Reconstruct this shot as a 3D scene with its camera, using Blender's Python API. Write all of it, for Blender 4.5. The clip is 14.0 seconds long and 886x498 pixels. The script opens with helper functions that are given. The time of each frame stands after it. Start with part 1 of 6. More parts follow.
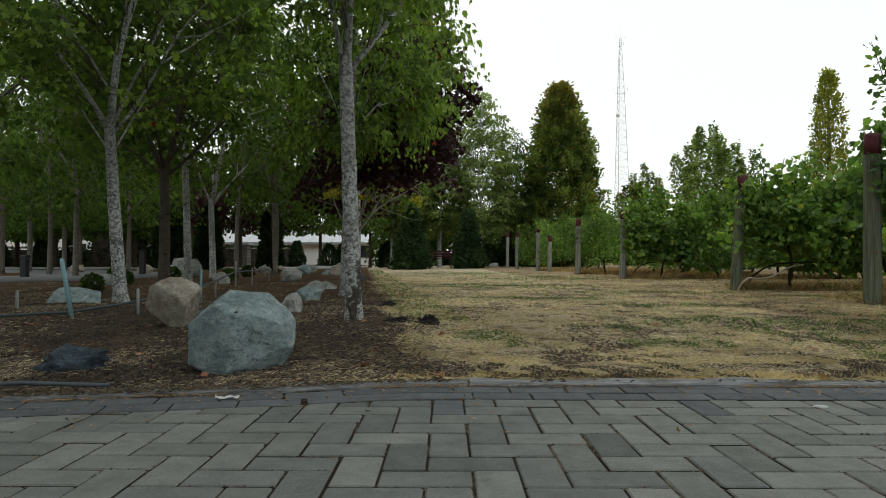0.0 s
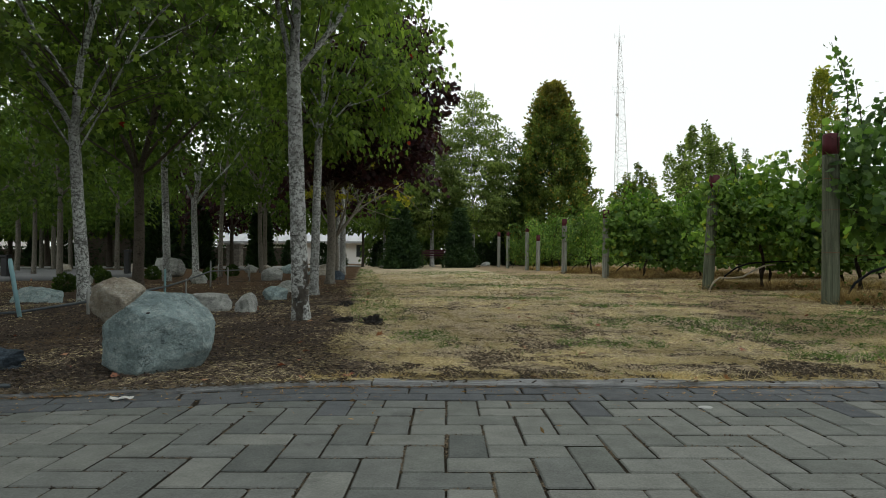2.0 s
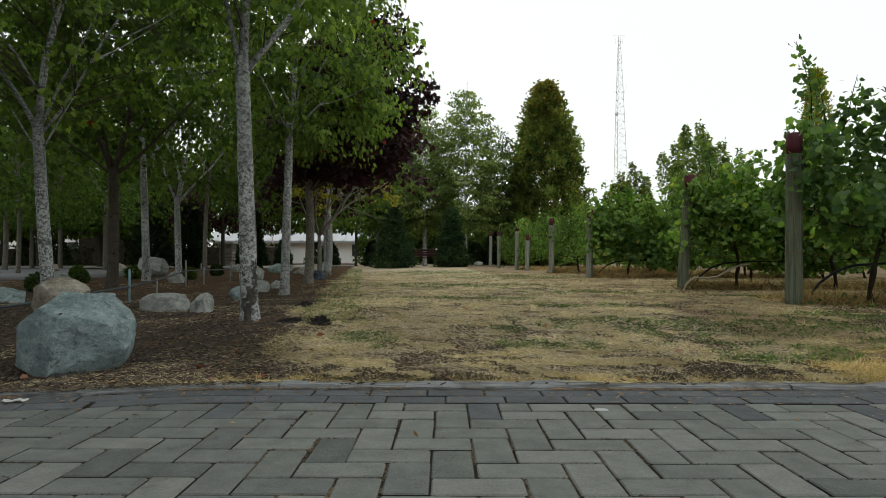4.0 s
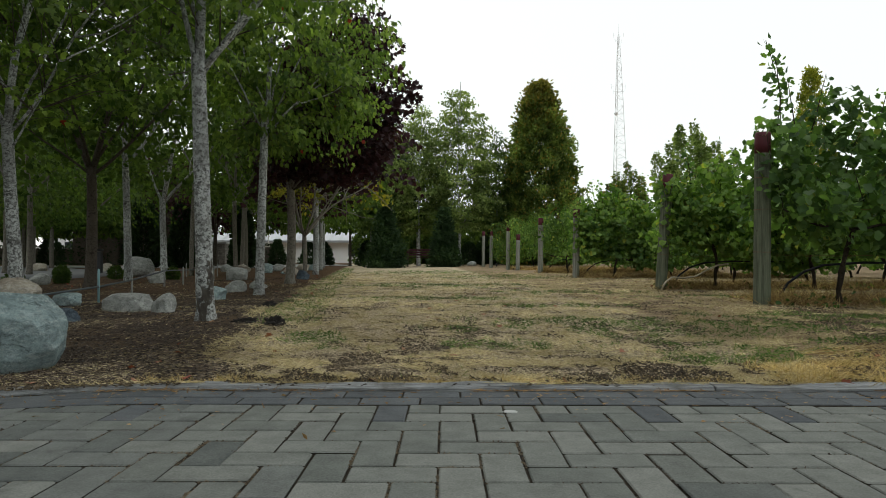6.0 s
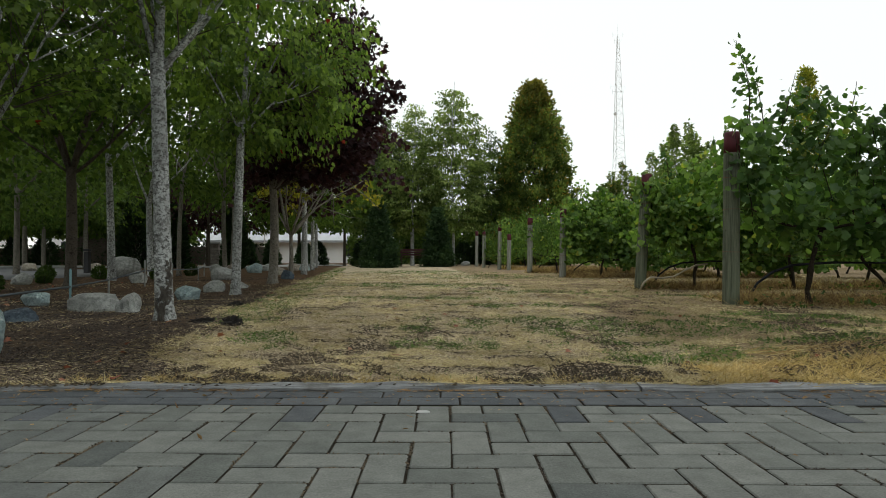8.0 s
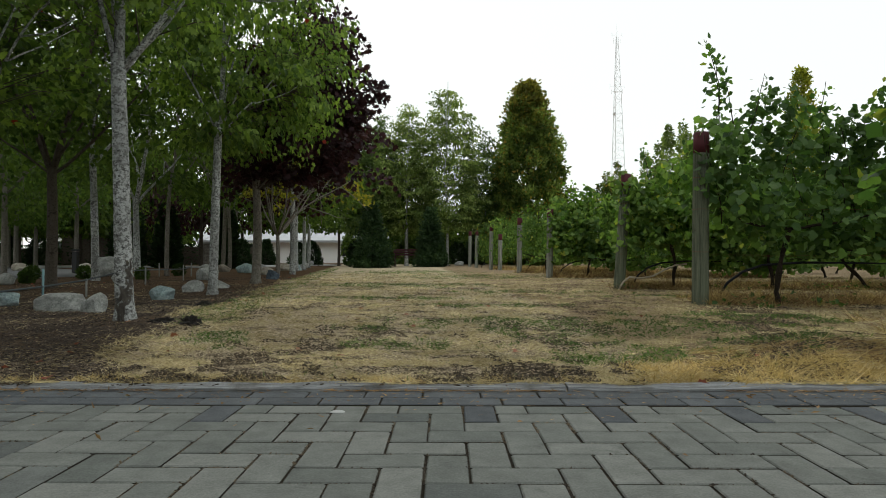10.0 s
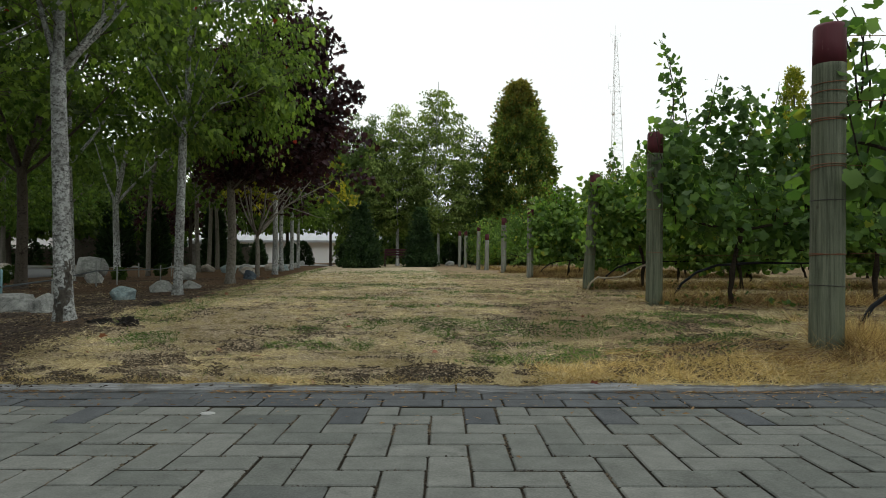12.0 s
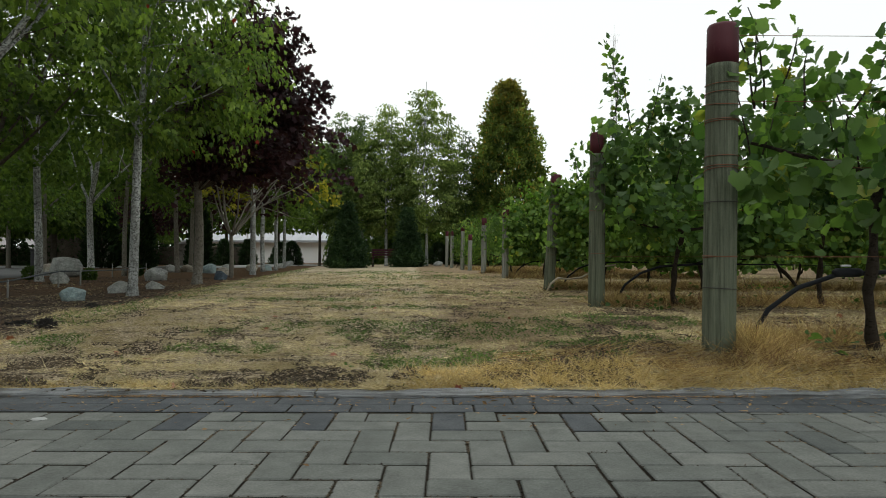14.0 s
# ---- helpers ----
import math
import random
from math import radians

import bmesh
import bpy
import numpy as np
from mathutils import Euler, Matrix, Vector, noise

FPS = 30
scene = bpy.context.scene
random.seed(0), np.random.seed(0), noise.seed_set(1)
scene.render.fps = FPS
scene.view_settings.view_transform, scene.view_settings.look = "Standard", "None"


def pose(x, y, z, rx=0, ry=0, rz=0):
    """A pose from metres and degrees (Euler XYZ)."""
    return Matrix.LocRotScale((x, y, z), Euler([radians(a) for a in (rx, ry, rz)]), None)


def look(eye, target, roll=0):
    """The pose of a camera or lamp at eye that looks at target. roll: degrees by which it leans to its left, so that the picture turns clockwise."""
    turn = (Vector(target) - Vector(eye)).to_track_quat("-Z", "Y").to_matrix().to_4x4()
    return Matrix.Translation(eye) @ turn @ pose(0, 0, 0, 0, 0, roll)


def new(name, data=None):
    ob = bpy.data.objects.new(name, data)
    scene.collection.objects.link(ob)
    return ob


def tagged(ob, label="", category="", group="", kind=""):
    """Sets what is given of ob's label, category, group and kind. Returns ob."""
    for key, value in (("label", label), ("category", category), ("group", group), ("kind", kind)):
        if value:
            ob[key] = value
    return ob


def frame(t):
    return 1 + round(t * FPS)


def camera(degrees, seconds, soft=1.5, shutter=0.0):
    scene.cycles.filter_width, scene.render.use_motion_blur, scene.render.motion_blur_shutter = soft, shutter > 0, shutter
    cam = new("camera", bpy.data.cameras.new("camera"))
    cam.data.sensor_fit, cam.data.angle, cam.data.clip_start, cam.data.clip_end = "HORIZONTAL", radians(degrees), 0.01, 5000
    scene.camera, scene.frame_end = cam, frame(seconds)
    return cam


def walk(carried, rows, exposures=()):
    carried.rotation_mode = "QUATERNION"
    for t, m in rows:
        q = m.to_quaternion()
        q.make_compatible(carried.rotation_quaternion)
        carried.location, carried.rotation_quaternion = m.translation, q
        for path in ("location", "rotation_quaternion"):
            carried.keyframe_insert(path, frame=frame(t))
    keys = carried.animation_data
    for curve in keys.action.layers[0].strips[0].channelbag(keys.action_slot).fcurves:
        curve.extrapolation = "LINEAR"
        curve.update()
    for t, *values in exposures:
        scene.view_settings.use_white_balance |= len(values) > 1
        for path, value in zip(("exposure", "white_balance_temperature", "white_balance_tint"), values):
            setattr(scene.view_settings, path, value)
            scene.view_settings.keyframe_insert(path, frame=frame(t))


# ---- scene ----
cam = camera(69.9, 14.0, soft=0.6, shutter=0.4)
PATH = [
    (0, (-1.7140, -1.8529, 0.4991), (-1.7219, 0.1471, 0.5376), 0.08),
    (0.5, (-1.6180, -1.8639, 0.5021), (-1.6261, 0.1361, 0.5396), 0.08),
    (1, (-1.5160, -1.8684, 0.5047), (-1.5242, 0.1316, 0.5415), 0.08),
    (1.5, (-1.4150, -1.8682, 0.5070), (-1.4234, 0.1318, 0.5431), 0.08),
    (2, (-1.3220, -1.8644, 0.5090), (-1.3305, 0.1356, 0.5444), 0.08),
    (2.5, (-1.2220, -1.8582, 0.5107), (-1.2306, 0.1418, 0.5456), 0.08),
    (3, (-1.1280, -1.8506, 0.5121), (-1.1367, 0.1494, 0.5465), 0.08),
    (5.5, (-0.7160, -1.8129, 0.5155), (-0.7248, 0.1871, 0.5484), 0.08),
    (6, (-0.6410, -1.8080, 0.5156), (-0.6498, 0.1920, 0.5484), 0.08),
    (6.5, (-0.5670, -1.8044, 0.5156), (-0.5757, 0.1956, 0.5483), 0.08),
    (7, (-0.4930, -1.8019, 0.5155), (-0.5017, 0.1981, 0.5481), 0.08),
    (7.5, (-0.4160, -1.8004, 0.5154), (-0.4246, 0.1996, 0.5479), 0.08),
    (8, (-0.3460, -1.7998, 0.5152), (-0.3545, 0.2002, 0.5478), 0.08),
    (10.5, (0.0310, -1.8006, 0.5162), (0.0234, 0.1994, 0.5488), 0.08),
    (11, (0.1350, -1.7994, 0.5171), (0.1276, 0.2006, 0.5496), 0.08),
    (11.5, (0.2540, -1.7971, 0.5184), (0.2468, 0.2029, 0.5509), 0.08),
    (12, (0.3760, -1.7934, 0.5201), (0.3691, 0.2066, 0.5525), 0.08),
    (12.5, (0.5010, -1.7882, 0.5223), (0.4944, 0.2118, 0.5547), 0.08),
    (13, (0.6360, -1.7812, 0.5251), (0.6297, 0.2188, 0.5573), 0.08),
    (13.5, (0.7770, -1.7724, 0.5285), (0.7710, 0.2276, 0.5606), 0.08),
    (14, (0.9230, -1.7617, 0.5326), (0.9174, 0.2383, 0.5646), 0.08),
]
walk(cam, [(t, look(eye, target, roll)) for t, eye, target, roll in PATH])

# ---- world, sun ----
world = bpy.data.worlds.new("overcast_sky")
scene.world = world
world.use_nodes = True
wt = world.node_tree
wbg = wt.nodes["Background"]
sky = wt.nodes.new("ShaderNodeTexSky")
sky.sky_type = 'NISHITA'
sky.sun_disc = False
sky.sun_elevation = radians(28)
sky.sun_rotation = radians(-20)
veil = wt.nodes.new("ShaderNodeMixRGB")
veil.inputs[0].default_value = 0.94
veil.inputs[2].default_value = (10.15, 10.6, 10.4, 1)
wt.links.new(sky.outputs[0], veil.inputs[1])
wt.links.new(veil.outputs[0], wbg.inputs[0])
wbg.inputs[1].default_value = 0.101

sun_data = bpy.data.lights.new("sun", 'SUN')
sun_data.energy = 0.6
sun_data.angle = radians(25)
sun_data.color = (1.0, 0.95, 0.86)
sun = new("sun", sun_data)
sun.matrix_world = look((0, 0, 30), (-4, -12, 10))

rng = np.random.default_rng(7)


# ---- materials ----
class Mat:
    """A node material with a few short-cuts."""

    def __init__(self, name, rough=0.8, metal=0.0, spec=0.3):
        self.m = bpy.data.materials.new(name)
        self.m.use_nodes = True
        self.t = self.m.node_tree
        self.b = self.t.nodes["Principled BSDF"]
        self.out = self.t.nodes["Material Output"]
        self.b.inputs["Roughness"].default_value = rough
        self.b.inputs["Metallic"].default_value = metal
        self.b.inputs["Specular IOR Level"].default_value = spec
        self.pos = None

    def node(self, kind, **kw):
        n = self.t.nodes.new(kind)
        for k, v in kw.items():
            n.inputs[k].default_value = v
        return n

    def link(self, a, b):
        self.t.links.new(a, b)

    def coords(self, space="Object", scale=(1, 1, 1)):
        tc = self.t.nodes.new("ShaderNodeTexCoord")
        mp = self.t.nodes.new("ShaderNodeMapping")
        mp.inputs["Scale"].default_value = scale
        self.link(tc.outputs[space], mp.inputs[0])
        return mp.outputs[0]

    def world_pos(self, scale=(1, 1, 1)):
        g = self.t.nodes.new("ShaderNodeNewGeometry")
        mp = self.t.nodes.new("ShaderNodeMapping")
        mp.inputs["Scale"].default_value = scale
        self.link(g.outputs["Position"], mp.inputs[0])
        return mp.outputs[0]

    def noise(self, vec, scale, detail=4.0, rough=0.6):
        n = self.node("ShaderNodeTexNoise", Scale=scale, Detail=detail, Roughness=rough)
        self.link(vec, n.inputs["Vector"])
        return n.outputs["Fac"]

    def ramp(self, fac, stops):
        r = self.t.nodes.new("ShaderNodeValToRGB")
        e = r.color_ramp.elements
        while len(e) < len(stops):
            e.new(0.5)
        for el, (p, c) in zip(e, stops):
            el.position = p
            el.color = (*c, 1) if len(c) == 3 else c
        self.link(fac, r.inputs[0])
        return r.outputs[0]

    def mix(self, fac, a, b, mode='MIX'):
        n = self.t.nodes.new("ShaderNodeMixRGB")
        n.blend_type = mode
        for sock, v in zip(n.inputs, (fac, a, b)):
            if isinstance(v, (int, float)):
                sock.default_value = v
            elif isinstance(v, tuple):
                sock.default_value = (*v, 1)
            else:
                self.link(v, sock)
        return n.outputs[0]

    def math(self, op, a, b=0.0):
        n = self.t.nodes.new("ShaderNodeMath")
        n.operation = op
        for sock, v in zip(n.inputs, (a, b)):
            if isinstance(v, (int, float)):
                sock.default_value = v
            else:
                self.link(v, sock)
        return n.outputs[0]

    def island(self):
        return self.t.nodes.new("ShaderNodeNewGeometry").outputs["Random Per Island"]

    def each(self):
        return self.t.nodes.new("ShaderNodeObjectInfo").outputs["Random"]

    def color(self, c):
        if isinstance(c, tuple):
            self.b.inputs["Base Color"].default_value = (*c, 1)
        else:
            self.link(c, self.b.inputs["Base Color"])
        return self

    def bump(self, height, strength=0.4, dist=0.01):
        n = self.node("ShaderNodeBump", Strength=strength, Distance=dist)
        self.link(height, n.inputs["Height"])
        self.link(n.outputs[0], self.b.inputs["Normal"])
        return self


def leaf_mat(name, dark, light, glow=0.4, odd=None, odd_share=0.04, patch=0.8, spec=0.16):
    """Thin leaves: each its own tint, some light let through."""
    m = Mat(name, rough=0.6, spec=spec)
    r = m.island()
    c = m.ramp(r, [(0.0, dark), (1.0, light)])
    # Noise patches painted darker, standing in for shade between leaf clumps.
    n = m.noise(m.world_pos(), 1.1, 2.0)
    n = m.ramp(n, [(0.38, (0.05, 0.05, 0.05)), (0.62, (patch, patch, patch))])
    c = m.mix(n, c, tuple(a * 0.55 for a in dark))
    if odd:
        c = m.mix(m.math('LESS_THAN', r, odd_share), c, odd)
    m.color(c)
    tr = m.t.nodes.new("ShaderNodeBsdfTranslucent")
    bright = m.mix(1.0, c, (1.25, 1.35, 0.7), 'MULTIPLY')
    m.link(bright, tr.inputs[0])
    ms = m.t.nodes.new("ShaderNodeMixShader")
    ms.inputs[0].default_value = glow
    m.link(m.b.outputs[0], ms.inputs[1])
    m.link(tr.outputs[0], ms.inputs[2])
    m.link(ms.outputs[0], m.out.inputs[0])
    return m.m


def bark_mat(name, base, dark, lichen, amount):
    """Smooth bark with pale lichen plates, dark flecks, cross-wise rings and scars."""
    m = Mat(name, rough=0.9, spec=0.1)
    c = m.mix(m.noise(m.world_pos((1, 1, 0.6)), 20, 6, 0.7), dark, base)
    broad = m.ramp(m.noise(m.world_pos((1, 1, 0.35)), 3.2, 4, 0.6), [(0.36, (0.35, 0.35, 0.35)), (0.62, (1, 1, 1))])
    blot = m.ramp(m.noise(m.world_pos((1, 1, 0.9)), 34, 8, 0.78), [(0.46, (0, 0, 0)), (0.52, (1, 1, 1))])
    c = m.mix(m.math('MULTIPLY', m.math('MULTIPLY', blot, broad), amount), c, lichen)
    fleck = m.ramp(m.noise(m.world_pos((0.75, 0.75, 1.25)), 46, 6, 0.75), [(0.545, (0, 0, 0)), (0.585, (1, 1, 1))])
    c = m.mix(m.math('MULTIPLY', fleck, 0.9), c, tuple(a * 0.7 for a in dark))
    ring = m.ramp(m.noise(m.world_pos((0.25, 0.25, 3.4)), 4.2, 5, 0.75), [(0.60, (0, 0, 0)), (0.66, (1, 1, 1))])
    c = m.mix(m.math('MULTIPLY', ring, 0.55), c, tuple(a * 0.8 for a in dark))
    scar = m.ramp(m.noise(m.world_pos((1, 1, 1.6)), 5.5, 5, 0.7), [(0.63, (0, 0, 0)), (0.67, (1, 1, 1))])
    c = m.mix(m.math('MULTIPLY', scar, 0.8), c, tuple(a * 0.55 for a in dark))
    m.color(c)
    m.bump(m.noise(m.world_pos((1, 1, 0.6)), 48, 7, 0.75), 1.0, 0.018)
    return m.m


def rock_mat(name, base, dark, pale, vein=0.5):
    """Weathered granite: clouded colour, pale crusts, dark cracks and a coarse speckle."""
    m = Mat(name, rough=0.88, spec=0.12)
    v = m.coords()
    c = m.mix(m.ramp(m.noise(v, 4.0, 8, 0.7), [(0.38, (0, 0, 0)), (0.60, (1, 1, 1))]), dark, base)
    streak = m.ramp(m.noise(m.coords(scale=(1.2, 1.2, 2.6)), 9, 10, 0.82), [(0.49, (0, 0, 0)), (0.58, (1, 1, 1))])
    c = m.mix(m.math('MULTIPLY', streak, vein), c, pale)
    warp = m.ramp(m.noise(m.coords(scale=(1, 1.4, 1.6)), 6, 8, 0.7), [(0.488, (0, 0, 0)), (0.5, (1, 1, 1)), (0.512, (0, 0, 0))])
    where = m.ramp(m.noise(v, 3.3, 3, 0.5), [(0.45, (0, 0, 0)), (0.58, (1, 1, 1))])
    crack = m.math('MULTIPLY', warp, where)
    c = m.mix(m.math('MULTIPLY', crack, 0.75), c, tuple(a * 0.35 for a in dark))
    pit = m.ramp(m.noise(v, 30, 6, 0.75), [(0.30, (0.62, 0.62, 0.62)), (0.48, (1, 1, 1)), (0.7, (1.15, 1.15, 1.15))])
    c = m.mix(1.0, c, pit, 'MULTIPLY')
    grain = m.ramp(m.noise(v, 130, 5, 0.8), [(0.3, (0.74, 0.74, 0.74)), (0.7, (1.2, 1.2, 1.2))])
    c = m.mix(1.0, c, grain, 'MULTIPLY')
    m.color(c)
    h = m.math('SUBTRACT', m.noise(v, 18, 11, 0.78), m.math('MULTIPLY', crack, 0.35))
    m.bump(h, 1.0, 0.04)
    return m.m


def plain_mat(name, a, b, scale=12, rough=0.7, metal=0.0, bump=0.2):
    m = Mat(name, rough=rough, metal=metal)
    v = m.world_pos()
    c = m.mix(m.noise(v, scale, 5), a, b)
    m.color(c)
    m.bump(m.noise(v, scale * 5, 4), bump, 0.006)
    return m.m


def paver_mat(name, a, b, dust):
    m = Mat(name, rough=0.92, spec=0.10)
    v = m.world_pos()
    c = m.ramp(m.each(), [(0.0, a), (1.0, b)])
    big = m.ramp(m.noise(v, 1.6, 4), [(0.3, (0, 0, 0)), (0.7, (1, 1, 1))])
    c = m.mix(m.math('MULTIPLY', big, 0.4), c, dust)
    cloud = m.ramp(m.noise(v, 11, 5, 0.65), [(0.3, (0.80, 0.80, 0.80)), (0.7, (1.17, 1.17, 1.17))])
    c = m.mix(1.0, c, cloud, 'MULTIPLY')
    fine = m.ramp(m.noise(v, 170, 5, 0.75), [(0.32, (0.74, 0.74, 0.74)), (0.68, (1.2, 1.2, 1.2))])
    c = m.mix(1.0, c, fine, 'MULTIPLY')
    stain = m.ramp(m.noise(v, 7, 7, 0.75), [(0.58, (0, 0, 0)), (0.70, (1, 1, 1))])
    c = m.mix(m.math('MULTIPLY', stain, 0.45), c, tuple(x * 0.5 for x in a))
    scuff = m.ramp(m.noise(m.world_pos((0.5, 1.5, 1)), 34, 4, 0.8), [(0.66, (0, 0, 0)), (0.74, (1, 1, 1))])
    c = m.mix(m.math('MULTIPLY', scuff, 0.35), c, (0.30, 0.30, 0.28))
    m.color(c)
    m.bump(m.noise(v, 120, 6, 0.75), 0.7, 0.004)
    return m.m


def ground_mat():
    """Dry lawn with green and bare patches, a mulch bed beside it, soil under the pavers."""
    m = Mat("ground_soil_and_turf", rough=0.95, spec=0.1)
    v = m.world_pos()
    sep = m.t.nodes.new("ShaderNodeSeparateXYZ")
    m.link(v, sep.inputs[0])
    x, y = sep.outputs[0], sep.outputs[1]
    straw = m.mix(m.noise(v, 30, 6, 0.7), (0.48, 0.395, 0.26), (0.80, 0.69, 0.50))
    straw = m.mix(m.ramp(m.noise(v, 3.5, 5, 0.65), [(0.42, (0, 0, 0)), (0.62, (0.6, 0.6, 0.6))]), straw, (0.22, 0.165, 0.09))
    litter = m.ramp(m.noise(m.world_pos((1, 0.7, 1)), 95, 8, 0.8), [(0.41, (0.035, 0.026, 0.018)), (0.49, (0.36, 0.28, 0.175)), (0.58, (0.80, 0.69, 0.49))])
    close = m.ramp(m.math('MULTIPLY', y, 0.05), [(0.12, (1, 1, 1)), (0.6, (0.15, 0.15, 0.15))])
    lawn = m.mix(close, straw, litter)
    green = m.ramp(m.noise(m.world_pos((0.7, 1, 1)), 0.9, 6, 0.72), [(0.54, (0, 0, 0)), (0.68, (0.6, 0.6, 0.6))])
    lawn = m.mix(green, lawn, (0.085, 0.105, 0.035))
    bare = m.ramp(m.noise(m.world_pos((0.8, 1.6, 1)), 3.4, 7, 0.78), [(0.53, (0, 0, 0)), (0.60, (0.85, 0.85, 0.85))])
    near = m.ramp(m.math('MULTIPLY', y, 0.1), [(0.15, (1, 1, 1)), (0.9, (0.3, 0.3, 0.3))])
    lawn = m.mix(m.math('MULTIPLY', bare, near), lawn, m.mix(m.noise(v, 80, 5, 0.8), (0.028, 0.022, 0.017), (0.13, 0.10, 0.072)))
    vine_floor = m.ramp(m.math('ADD', m.math('MULTIPLY', x, 0.5), m.math('ADD', m.math('MULTIPLY', y, 0.028), m.math('MULTIPLY', m.noise(v, 3, 5), 0.25))), [(0.62, (0, 0, 0)), (0.72, (1, 1, 1))])
    vine_floor = m.math('MULTIPLY', vine_floor, m.math('LESS_THAN', y, 400.0))
    dead = m.mix(m.noise(v, 45, 7, 0.8), (0.09, 0.062, 0.040), (0.40, 0.285, 0.165))
    lawn = m.mix(m.math('MULTIPLY', vine_floor, 0.8), lawn, dead)
    bark = m.mix(m.noise(v, 55, 6, 0.75), (0.020, 0.016, 0.013), (0.11, 0.080, 0.058))
    bark = m.mix(m.ramp(m.noise(v, 2.3, 5, 0.7), [(0.48, (0, 0, 0)), (0.66, (0.6, 0.6, 0.6))]), bark, (0.16, 0.11, 0.06))
    red = m.ramp(m.math('MULTIPLY', y, 0.1), [(0.45, (0, 0, 0)), (0.8, (0.6, 0.6, 0.6))])
    bark = m.mix(red, bark, (0.13, 0.075, 0.035))
    edge = m.math('ADD', m.math('ADD', x, m.math('MULTIPLY', y, 0.13)), 1.70)
    edge = m.math('SUBTRACT', edge, m.math('MULTIPLY', m.math('POWER', 0.67, y), 0.22))
    edge = m.math('ADD', edge, m.math('MULTIPLY', m.math('SUBTRACT', m.noise(v, 2.5, 5, 0.7), 0.5), 0.5))
    inbed = m.ramp(m.math('ADD', m.math('MULTIPLY', edge, -2.5), 0.5), [(0.3, (0, 0, 0)), (0.7, (1, 1, 1))])
    c = m.mix(inbed, lawn, bark)
    soil = m.mix(m.noise(v, 40, 5), (0.025, 0.021, 0.016), (0.075, 0.062, 0.042))
    under = m.math('LESS_THAN', y, 0.7)
    c = m.mix(under, c, soil)
    m.color(c)
    m.bump(m.noise(v, 90, 8, 0.8), 1.0, 0.03)
    return m.m


GROUND = ground_mat()
PAVER = paver_mat("concrete_paver", (0.112, 0.123, 0.114), (0.182, 0.191, 0.176), (0.196, 0.201, 0.184))
# Darker paver copy with tree shade put into its colour.
PAVER_SHADE = paver_mat("shaded_concrete_paver", (0.088, 0.098, 0.094), (0.145, 0.155, 0.147), (0.152, 0.158, 0.149))
PAVER_DARK = paver_mat("charcoal_paver", (0.070, 0.079, 0.087), (0.102, 0.112, 0.120), (0.12, 0.122, 0.12))
BARK_PALE = bark_mat("pale_lichen_bark", (0.28, 0.288, 0.275), (0.075, 0.073, 0.066), (0.63, 0.66, 0.645), 0.92)
BARK_GREY = bark_mat("grey_bark", (0.22, 0.20, 0.165), (0.085, 0.072, 0.058), (0.33, 0.33, 0.29), 0.5)
BARK_DARK = bark_mat("dark_bark", (0.12, 0.10, 0.08), (0.05, 0.04, 0.032), (0.19, 0.18, 0.15), 0.3)
VINE_BARK = bark_mat("vine_bark", (0.06, 0.047, 0.036), (0.022, 0.018, 0.014), (0.10, 0.085, 0.07), 0.2)
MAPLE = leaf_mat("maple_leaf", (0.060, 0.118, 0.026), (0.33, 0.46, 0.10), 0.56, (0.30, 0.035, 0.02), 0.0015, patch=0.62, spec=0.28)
# Maple leaf copies: shade put into the deep one, light into the far one.
MAPLE_DEEP = leaf_mat("shaded_maple_leaf", (0.035, 0.068, 0.016), (0.15, 0.225, 0.048), 0.55, patch=0.5)
MAPLE_FAR = leaf_mat("lit_far_maple_leaf", (0.055, 0.115, 0.028), (0.20, 0.32, 0.075), 0.5, patch=0.5)
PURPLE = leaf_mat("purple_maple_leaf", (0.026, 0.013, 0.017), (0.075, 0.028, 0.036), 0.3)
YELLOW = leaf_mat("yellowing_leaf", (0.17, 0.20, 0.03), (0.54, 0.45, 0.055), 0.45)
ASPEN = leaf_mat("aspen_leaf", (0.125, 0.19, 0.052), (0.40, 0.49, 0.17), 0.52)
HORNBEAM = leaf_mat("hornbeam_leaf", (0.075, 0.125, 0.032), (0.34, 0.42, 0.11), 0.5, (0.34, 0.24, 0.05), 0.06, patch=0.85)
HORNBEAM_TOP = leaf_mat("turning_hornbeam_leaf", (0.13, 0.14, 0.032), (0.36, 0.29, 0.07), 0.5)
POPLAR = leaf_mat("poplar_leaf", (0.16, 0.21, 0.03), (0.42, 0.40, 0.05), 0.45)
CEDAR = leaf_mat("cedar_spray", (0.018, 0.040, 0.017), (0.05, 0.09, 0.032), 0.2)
# Brighter copy of the cedar spray, with light put into its colour.
CEDAR_LIT = leaf_mat("lit_cedar_spray", (0.028, 0.060, 0.026), (0.095, 0.16, 0.062), 0.3)
# Aspen leaf copy with shade put into its colour.
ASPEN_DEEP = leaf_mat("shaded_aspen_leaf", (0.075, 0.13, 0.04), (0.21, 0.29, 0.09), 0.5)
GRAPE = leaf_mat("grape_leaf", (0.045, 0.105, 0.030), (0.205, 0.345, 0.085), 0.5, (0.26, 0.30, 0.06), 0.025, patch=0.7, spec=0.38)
# Brighter copies of the grape leaf: sunlight put into the colour of farther rows.
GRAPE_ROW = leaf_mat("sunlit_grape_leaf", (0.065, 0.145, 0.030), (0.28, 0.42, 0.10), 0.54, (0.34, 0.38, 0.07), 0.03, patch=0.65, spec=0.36)
